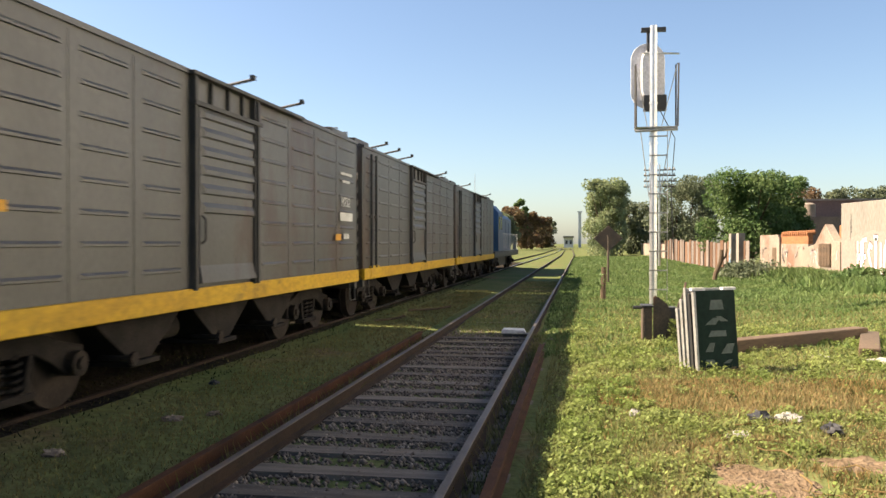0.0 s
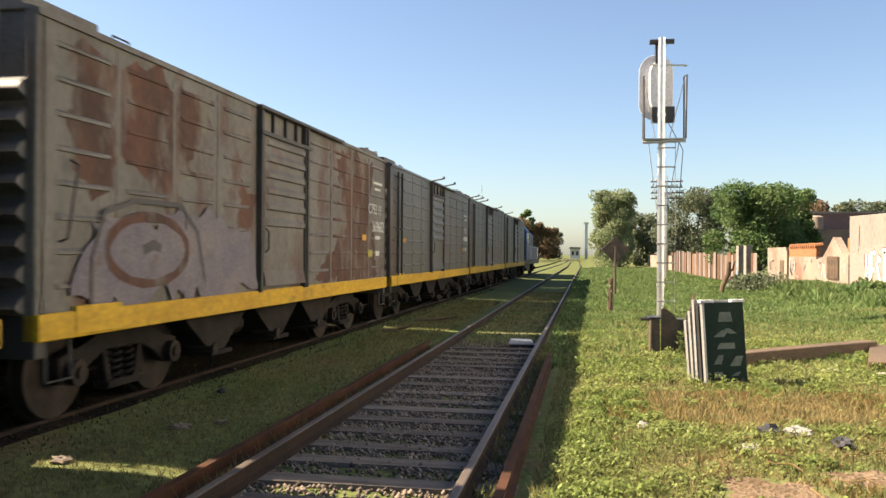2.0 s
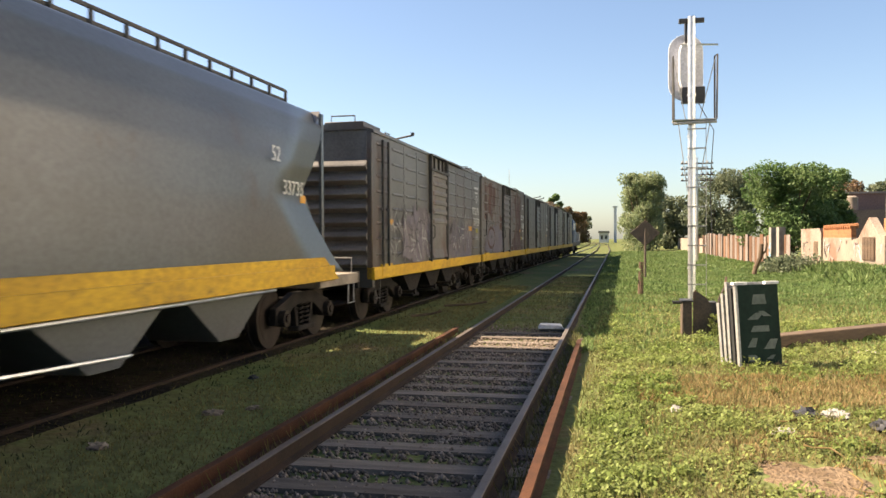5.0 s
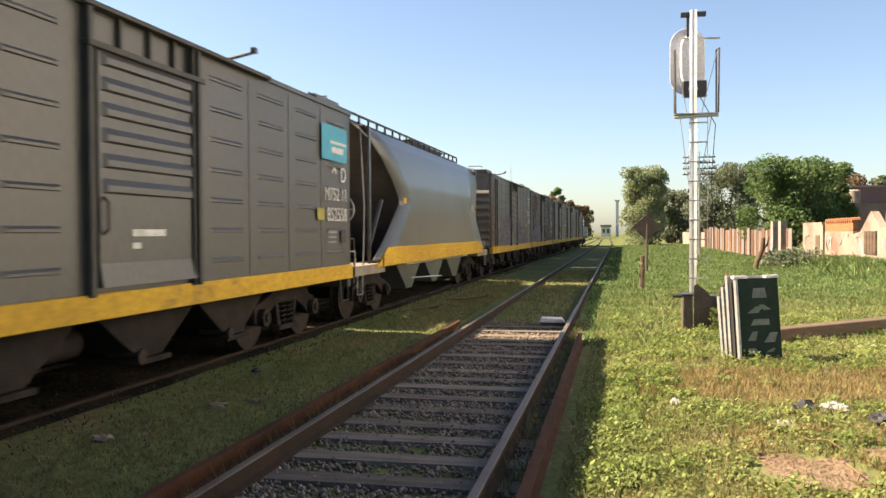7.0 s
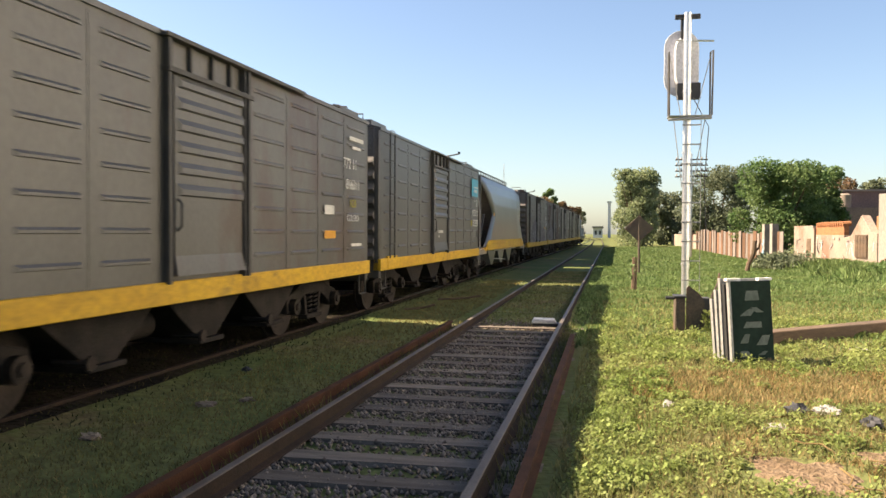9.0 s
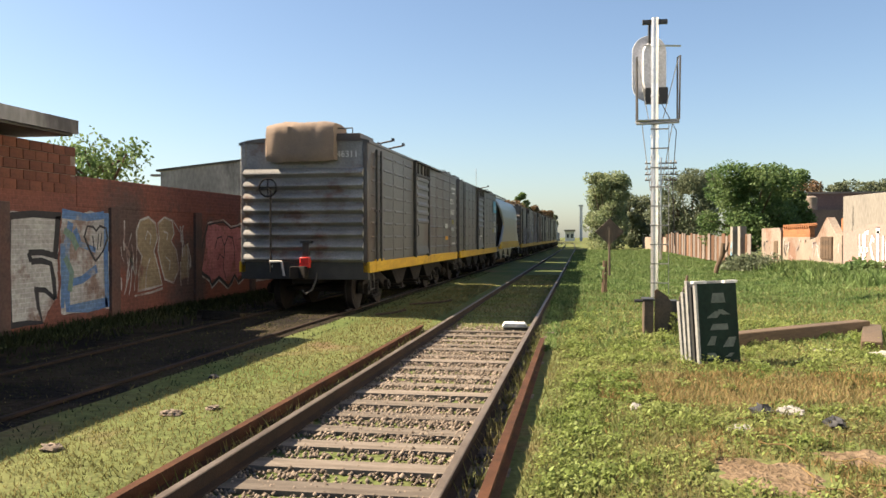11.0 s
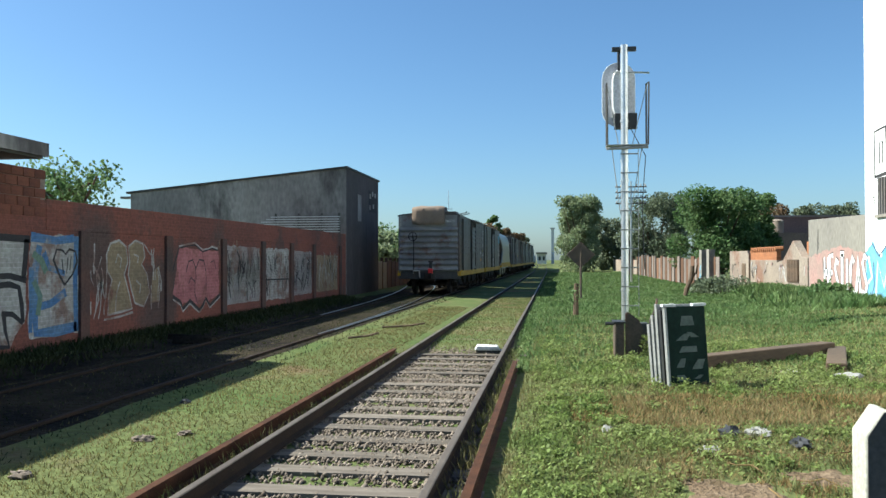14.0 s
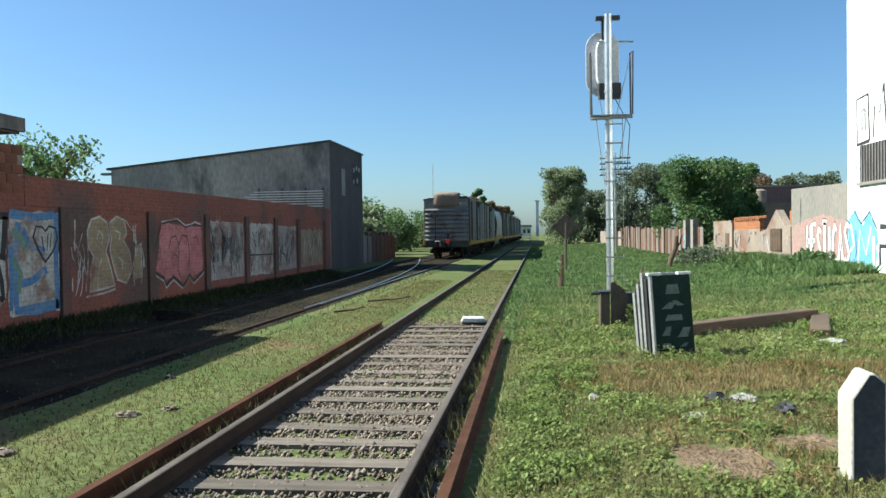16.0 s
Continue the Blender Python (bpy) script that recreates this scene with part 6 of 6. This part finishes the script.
# ---- trees ----
def tree(name, x, y, height, width, material, trunk=0.3, n=2600, leaf=0.22, low=0.25, label="", seed=1, limbs=6, narrow=1.0):
    g = np.random.default_rng(seed)
    rnd = random.Random(seed)
    t = thing(name, label, "tree", at=pose(x, y, ground_z(x, y) - 0.05))
    m = M()
    m.cyl((0, 0, 0), (0.1, 0, height * 0.5), width * 0.035 + 0.05, 8, width * 0.02 + 0.03)
    centres = []
    for k in range(limbs):
        a = 2 * math.pi * k / limbs + rnd.uniform(-0.4, 0.4)
        r = width * 0.5 * rnd.uniform(0.35, 0.8)
        z0 = height * rnd.uniform(low * 0.8, low + 0.2)
        z1 = height * rnd.uniform(low + 0.15, 0.9)
        e = (r * math.cos(a) * narrow, r * math.sin(a), z1)
        m.cyl((0.05, 0, z0), e, width * 0.014 + 0.02, 6, 0.02)
        centres.append(e)
    part("trunk", m, BARK, t)
    for k in range(limbs * 2):
        a, rr = rnd.uniform(0, 6.28), math.sqrt(rnd.random()) * width * 0.36
        centres.append((rr * math.cos(a) * narrow, rr * math.sin(a), height * rnd.uniform(low + 0.05, 0.88)))
    centres.append((0, 0, height * 0.85))
    cs = np.array(centres)
    rad = width * g.uniform(0.11, 0.23, len(cs)) * (1.0 if limbs < 10 else 0.82)
    pick = g.integers(0, len(cs), n)
    d = g.normal(size=(n, 3))
    d /= np.linalg.norm(d, axis=1)[:, None]
    p = cs[pick] + d * (rad[pick] * g.uniform(0.35, 1.08, n) ** 0.6)[:, None] * np.array([1, 1, 0.85])
    p = p[(p[:, 2] > height * low * 0.6)]
    k = len(p)
    u, v = g.normal(size=(k, 3)), g.normal(size=(k, 3))
    u /= np.linalg.norm(u, axis=1)[:, None]
    v -= (u * v).sum(1)[:, None] * u
    v /= np.linalg.norm(v, axis=1)[:, None]
    s = leaf * g.uniform(0.5, 1.3, k)[:, None]
    quad = np.stack([p - u * s, p - v * s * 0.55, p + u * s, p + v * s * 0.55], 1)
    scatter("crown", quad, [(0, 1, 2, 3)], material, t)
    return t


tree("poplar_tree", 5.05, 110, 10.7, 6.6, CROWN_PALE, n=30000, leaf=0.15, low=0.0, label="tall pale green poplar-like tree beside the line", seed=12, limbs=34)
tree("broad_tree", 12.5, 55, 6.1, 6.6, CROWN, n=26000, leaf=0.105, low=0.15, label="broad dark green fig tree behind the fence", seed=2, limbs=17)
tree("broad_tree", 15.3, 60, 6.4, 4.4, CROWN, n=15000, leaf=0.11, low=0.15, label="dense green tree behind the huts", seed=3, limbs=14)
tree("broad_tree", 12.0, 84, 8.2, 8.0, CROWN_FAR, n=20000, leaf=0.14, low=0.08, label="rounded grey-green tree in the second row", seed=4, limbs=17)
tree("broad_tree", 8.8, 120, 7.8, 7.0, CROWN_FAR, n=7000, leaf=0.26, low=0.03, label="olive tree near the poplar, greyed for haze", seed=5, limbs=12)
for i, (x, y, h, w) in enumerate(((34.5, 134, 10.6, 9), (41, 136, 10.2, 8), (48, 140, 10.6, 7), (55, 142, 9.8, 7))):
    tree("distant_tree", x, y, h, w, CROWN_FAR if i else CROWN_BROWN, n=4500, leaf=0.28, low=0.3, label="distant tree on the skyline", seed=20 + i, limbs=9)
tree("pine_tree", -12.6, 200, 13.5, 5.0, CROWN, n=3000, leaf=0.35, low=0.2, label="dark pointed conifer far along the line", seed=7)
for i, (x, y, h, w, mt) in enumerate(((-13.5, 190, 10.4, 9, CROWN_BROWN), (-10.5, 205, 9.8, 9, CROWN_BROWN), (-9.0, 230, 9.6, 9, CROWN_BROWN), (-15, 170, 8.0, 9, CROWN_FAR), (-9.0, 255, 9.2, 8, CROWN_FAR))):
    tree("line_tree", x, y, h, w, mt, n=6000, leaf=0.3, low=0.05, label="brownish tree in the row along the line", seed=30 + i)
for i, (x, y, h, w) in enumerate(((-10.5, 56, 3.9, 5), (-13, 64, 4.4, 6), (-11.5, 74, 3.6, 6), (-15, 84, 4.2, 8), (-19, 90, 5.0, 9), (-12, 95, 4, 8), (-9.6, 50, 2.6, 3.6))):
    tree("bush", x, y, h, w, CROWN_PALE if i % 3 == 0 else CROWN, n=4500, leaf=0.16, low=0.03, label="dense green bush beyond the shed", seed=40 + i, limbs=9)
tree("bush", 9.7, 40.5, 0.5, 3.2, CROWN_FAR, n=3500, leaf=0.09, low=0.02, label="low rank bush mound before the huts", seed=71, limbs=9)
tree("bush", 11.5, 31.0, 0.45, 2.0, CROWN, n=2600, leaf=0.09, low=0.02, label="low green bush at the foot of the grey wall", seed=72, limbs=9)
tree("small_tree", -10.6, 19.6, 4.5, 2.9, CROWN, n=2400, leaf=0.07, low=0.6, label="light green sapling showing above the wall", seed=60, limbs=9)


# ---- weeds and grass ----
def build_weeds():
    g = np.random.default_rng(11)

    def gz(x, y):
        return np.array([ground_z(float(a), float(b)) for a, b in zip(x, y)])

    def field(x, y):
        return np.array([noise.noise(Vector((float(a) * 1.3, float(b) * 1.3, 3.1))) for a, b in zip(x, y)])
    # broad-leaved weeds: a low cover and leafy clumps
    def bare_spot(x, y):
        return (((x - 3.15) / 0.5) ** 2 + ((y - 6.3) / 0.55) ** 2 < 0.55 + 0.7 * g.random(len(x))) | (((x - 4.0) / 0.42) ** 2 + ((y - 6.9) / 0.3) ** 2 < 0.5 + 0.7 * g.random(len(x)))

    def leaves(p, s, steep):
        n = len(p)
        a = g.uniform(0, 6.28, n)
        u = np.stack([np.cos(a), np.sin(a), g.uniform(-steep, steep, n)], -1) * s[:, None]
        w = np.stack([-np.sin(a), np.cos(a), g.uniform(-steep, steep, n)], -1) * (s * 0.75)[:, None]
        return np.stack([p - u, p - w * 0.9 - u * 0.1, p + u, p + w * 0.9 - u * 0.1], 1)
    n = 90000
    y = np.where(g.random(n) < 0.94, 4.2 + 15 * g.random(n) ** 1.5, g.uniform(-6, 4.2, n))
    x = 1.45 + (1.2 + 0.62 * np.maximum(y, 4)) * g.random(n)
    f = field(x, y) + 0.6 * field(x * 2.7 + 5, y * 2.7)
    dry = (np.abs(y - 9.4 - 0.1 * x) < 1.0) & (x > 2.6)
    strawy = (x > 2.9 + 0.25 * (8 - y)) & (y < 8.5)
    keep = (f > -0.45 + 0.5 * g.random(n) + 0.35 * strawy * g.random(n)) & ~(strawy & (g.random(n) < 0.45)) & ~bare_spot(x, y) & ~(dry & (g.random(n) > 0.1))
    x, y = x[keep], y[keep]
    z = gz(x, y) + 0.005 + 0.05 * g.random(len(x))
    flat = leaves(np.stack([x, y, z], -1), (0.007 + 0.010 * g.random(len(x))) * (1 + 0.05 * np.maximum(y, 0)), 0.7)
    n = 2300
    y = 4.2 + 13 * g.random(n) ** 1.35
    x = 1.6 + (0.9 + 0.6 * y) * g.random(n) ** 1.15
    f = field(x * 0.8, y * 0.8)
    strawy = (x > 2.9 + 0.25 * (8 - y)) & (y < 8.5)
    dry = (np.abs(y - 9.4 - 0.1 * x) < 1.1) & (x > 2.5)
    keep = (f > -0.15 + 0.45 * g.random(n)) & ~bare_spot(x, y) & ~(dry & (g.random(n) > 0.06)) & ~(strawy & (g.random(n) < 0.6))
    x, y, f = x[keep], y[keep], f[keep]
    c = np.stack([x, y, gz(x, y)], -1)
    rad = g.uniform(0.06, 0.17, len(x)) * (1 + 0.6 * np.clip(f, 0, 1))
    per = 95
    d = g.normal(size=(len(x), per, 3))
    d /= np.linalg.norm(d, axis=2)[..., None]
    d[..., 2] = np.abs(d[..., 2]) * g.uniform(0.55, 1.0, (len(x), 1))
    p = (c[:, None] + d * rad[:, None, None] * g.uniform(0.55, 1.1, (len(x), per, 1))).reshape(-1, 3)
    size = (0.007 + 0.010 * g.random(len(p))) * (1 + 0.04 * p[:, 1])
    tagged(scatter("weeds", np.concatenate([flat, leaves(p, size, 1.0)]), [(0, 1, 2, 3)], LEAF), "low broad-leaved green weeds over the verge", "weeds", kind="stuff")

    # grass blades
    def blades(name, x, y, h0, h1, material, label, wide=0.006):
        n = len(x)
        z = gz(x, y) - 0.005
        a, l = g.uniform(0, 6.28, n), g.uniform(h0, h1, n)
        wv = np.stack([np.cos(a), np.sin(a), 0 * a], -1) * (wide * (1 + 0.06 * np.maximum(y, 0)))[:, None]
        lean = np.stack([g.normal(0, 0.45, n), g.normal(0, 0.45, n), np.ones(n)], -1) * l[:, None]
        p = np.stack([x, y, z], -1)
        tagged(scatter(name, np.stack([p - wv, p + wv, p + lean], 1), [(0, 1, 2)], material), label, "grass", kind="stuff")
    n = 80000
    y = np.where(g.random(n) < 0.88, 4 + 22 * g.random(n) ** 1.4, g.uniform(-6, 4, n))
    x = 1.35 + (1.5 + 0.6 * np.maximum(y, 4)) * g.random(n)
    k = ~bare_spot(x, y)
    blades("grass", x[k], y[k], 0.03, 0.11, BLADE, "thin green and straw grass on the verge")
    n = 76000
    y = 3.8 + 8.2 * g.random(n)
    x = 2.0 + 5.8 * g.random(n)
    fx = field(x, y)
    k = (np.abs(y - 9.4 - 0.1 * x) < 0.9 + 0.8 * fx) | ((fx < -0.02) & (x > 2.7) & (y < 8)) | (g.random(n) < 0.12)
    k &= ~bare_spot(x, y)
    blades("dry_grass", x[k], y[k], 0.02, 0.08, STRAW, "dry trampled straw-coloured grass on the verge", 0.006)
    n = 42000
    y = 22 + 80 * g.random(n) ** 1.5
    x = 1.0 + 8.8 * g.random(n)
    blades("meadow_grass", x, y, 0.05, 0.12, MEADOW, "green meadow grass along the line", 0.018)
    n = 66000
    y = np.where(g.random(n) < 0.91, 4 + 26 * g.random(n) ** 1.4, g.uniform(-6, 4, n))
    x = -1.3 - (4.6) * g.random(n) ** 1.0
    keep = (np.abs(x - (TX + TK * y)) > 1.55 + 0.3 * field(x, y)) | (g.random(n) < 0.06)
    blades("grass_strip", x[keep], y[keep], 0.02, 0.055, DRYBLADE, "short dry grass between the two tracks", 0.005)
    n = 9000
    y = 14 + 24 * g.random(n)
    x = g.uniform(-0.8, 0.8, n)
    blades("track_grass", x, y, 0.02, 0.06, BLADE, "sparse grass growing between the rails", 0.006)
    n = 2600
    y = 4 + 12 * g.random(n)
    x = np.where(g.random(n) < 0.5, g.uniform(0.95, 1.12, n), g.uniform(-1.12, -0.95, n))
    blades("rail_grass", x, y, 0.05, 0.2, BLADE, "tufts of grass along the rails")
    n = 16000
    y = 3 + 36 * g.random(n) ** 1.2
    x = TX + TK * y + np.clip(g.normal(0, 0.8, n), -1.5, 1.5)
    blades("bed_grass", x, y, 0.02, 0.06, SHADEGRASS, "thin grass over the oily track bed, shade put into its colour", 0.006)
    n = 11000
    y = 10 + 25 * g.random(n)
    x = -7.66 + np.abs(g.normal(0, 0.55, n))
    blades("wall_grass", x, y, 0.04, 0.22, SHADEGRASS, "rank grass at the foot of the wall, coloured dark for shade", 0.012)
    n = 26000
    y = 13 + 28 * g.random(n)
    x = 1.02 + 10 * g.random(n) ** 1.3
    blades("far_grass", x, y, 0.04, 0.11, MEADOW, "taller green grass toward the huts", 0.014)
    n = 7000
    y = 26 + 14 * g.random(n)
    x = 11.9 - np.abs(g.normal(0, 0.8, n))
    blades("bank_grass", x, y, 0.1, 0.42, MEADOW, "overgrown bank along the huts", 0.02)


build_weeds()


def build_litter():
    rnd = random.Random(21)

    def lump(x, y, r, flat, seed):
        m = M()
        nu, nv = 13, 8
        for j in range(nv):
            b = math.pi * j / (nv - 1)
            for i in range(nu):
                a = 2 * math.pi * i / nu
                k = 1 + 0.7 * noise.noise(Vector((math.cos(a) * 3 + seed, math.sin(a) * 3, b * 2.5)))
                m.v.append((r * k * math.sin(b) * math.cos(a), r * k * math.sin(b) * math.sin(a), r * flat * k * math.cos(b)))
        m.f = [(j * nu + i, (j + 1) * nu + i, (j + 1) * nu + (i + 1) % nu, j * nu + (i + 1) % nu) for j in range(nv - 1) for i in range(nu)]
        return m
    for cx, cy, ra, rb, seed in ((3.15, 6.3, 0.5, 0.55, 8), (4.0, 6.9, 0.42, 0.3, 3)):
        earth, n, rings = M(), 48, 6
        earth.v = [(cx, cy, ground_z(cx, cy) + 0.012)]
        for r in range(1, rings + 1):
            for i in range(n):
                a = 2 * math.pi * i / n
                k = (0.9 + 0.8 * noise.noise(Vector((math.cos(a) * 1.9, math.sin(a) * 1.9, seed)))) * r / rings
                x, y = cx + ra * k * math.cos(a), cy + rb * k * math.sin(a)
                lift = 0.03 * noise.noise(Vector((x * 7, y * 7, 2))) + 0.018 * noise.noise(Vector((x * 19, y * 19, 5)))
                earth.v.append((x, y, ground_z(x, y) + (0.012 + 0.8 * lift if r < rings else -0.014)))
        earth.f = [(0, 1 + i, 1 + (i + 1) % n) for i in range(n)]
        earth.f += [(1 + r * n + i, 1 + (r + 1) * n + i, 1 + (r + 1) * n + (i + 1) % n, 1 + r * n + (i + 1) % n) for r in range(rings - 1) for i in range(n)]
        solid("earth_patch", earth, DIRT, "bare brown earth patch among the weeds", "earth", kind="structure", smooth=180)
    for k in range(26):
        x, y = rnd.uniform(3.3, 4.9), rnd.uniform(5.6, 8.3)
        ln, a = rnd.uniform(0.15, 0.5), rnd.uniform(0, 180)
        ob = solid("dry_stalk", M().tube([(0, 0, 0.02), (0.02, ln * 0.4, 0.035 + 0.03 * rnd.random()), (-0.02, ln * 0.7, 0.04), (0.03, ln, 0.025)], rnd.uniform(0.004, 0.008), 5), STRAW, "dry broken plant stalk on the grass", "stalk", "dry stalks on the verge")
        ob.matrix_basis = pose(x, y, ground_z(x, y) + 0.005, 0, 0, a)
    for x, y, r, flat, mt, name, lab in ((2.34, 8.55, 0.055, 0.7, PAPER, "white_stone", "pale round stone in the weeds"), (3.2, 7.75, 0.10, 0.35, PAPER, "crumpled_paper", "crumpled pale paper on the grass"),
                                         (3.52, 8.45, 0.10, 0.6, BAG, "plastic_bag", "black plastic bag scrap in the weeds"), (3.8, 8.5, 0.12, 0.3, PAPER, "crumpled_paper", "flattened grey litter on the grass"),
                                         (4.05, 7.95, 0.09, 0.7, BAG, "plastic_bag", "small crumpled black plastic bag on the grass"), (4.35, 7.0, 0.09, 0.4, BAG, "plastic_bag", "torn dark plastic on the grass"),
                                         (6.0, 12.6, 0.22, 0.22, PAPER, "rubble_slab", "pale rubble slab near the beams"), (5.35, 13.0, 0.16, 0.25, PAPER, "rubble_slab", "pale rubble piece beside the beam"),
                                         (-2.2, 7.6, 0.10, 0.3, STONE, "loose_stone", "loose stone on the grass strip"), (-1.9, 7.9, 0.07, 0.4, STONE, "loose_stone", "small stone on the grass strip"),
                                         (-2.5, 6.2, 0.09, 0.35, STONE, "loose_stone", "loose grey stone on the grass strip"), (-2.7, 9.6, 0.06, 0.6, BAG, "dark_scrap", "dark scrap in the grass strip")):
        ob = solid(name, lump(x, y, r, flat, x * 3 + y), mt, lab, "litter" if mt in (PAPER, BAG) else "stone", smooth=20)
        ob.matrix_basis = pose(x, y, ground_z(x, y) + r * flat * 0.5, rnd.uniform(-8, 8), rnd.uniform(-8, 8), rnd.uniform(0, 90))
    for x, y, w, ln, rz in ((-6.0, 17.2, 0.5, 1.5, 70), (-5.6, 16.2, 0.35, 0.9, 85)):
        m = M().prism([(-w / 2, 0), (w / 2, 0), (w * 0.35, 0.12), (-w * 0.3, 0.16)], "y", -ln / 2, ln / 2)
        ob = solid("rotten_sleeper", m, SHADEDSOIL, "black rotten sleeper piece beside the track", "debris", bevel=0.03)
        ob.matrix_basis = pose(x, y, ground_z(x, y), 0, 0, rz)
    for x, y, ln, rz in ((-2.55, 20.5, 1.1, -70), (-2.7, 17.6, 0.7, -60)):
        ob = solid("dry_branch", M().tube([(0, 0, 0.03), (0.04, ln * 0.4, 0.05), (-0.03, ln * 0.7, 0.06), (0.05, ln, 0.12)], 0.025, 6).tube([(0.02, ln * 0.5, 0.05), (0.2, ln * 0.8, 0.1)], 0.018, 5), BARK, "dark dry branch lying on the grass strip", "branch")
        ob.matrix_basis = pose(x, y, ground_z(x, y), 0, 0, rz)


build_litter()


def travelled(t):
    return 7.05 * t if t <= 13 else 91.65 + 7.05 * (t - 13) - 0.14 * (t - 13) ** 2


def motions():
    turn = -math.degrees(math.atan(TK))
    half = [i * 0.5 for i in range(33)]
    tenth = [i * 0.1 for i in range(161)]
    for car, y0 in TRAIN:
        walk(car, [(t, pose(TX + TK * (y0 + travelled(t)), y0 + travelled(t), 0.151, 0, 0, turn)) for t in half])
    for w, (x, y, z) in WHEELS:
        walk(w, [(t, pose(x, y, z, -math.degrees(travelled(t) / 0.46) % 360)) for t in tenth])


motions()
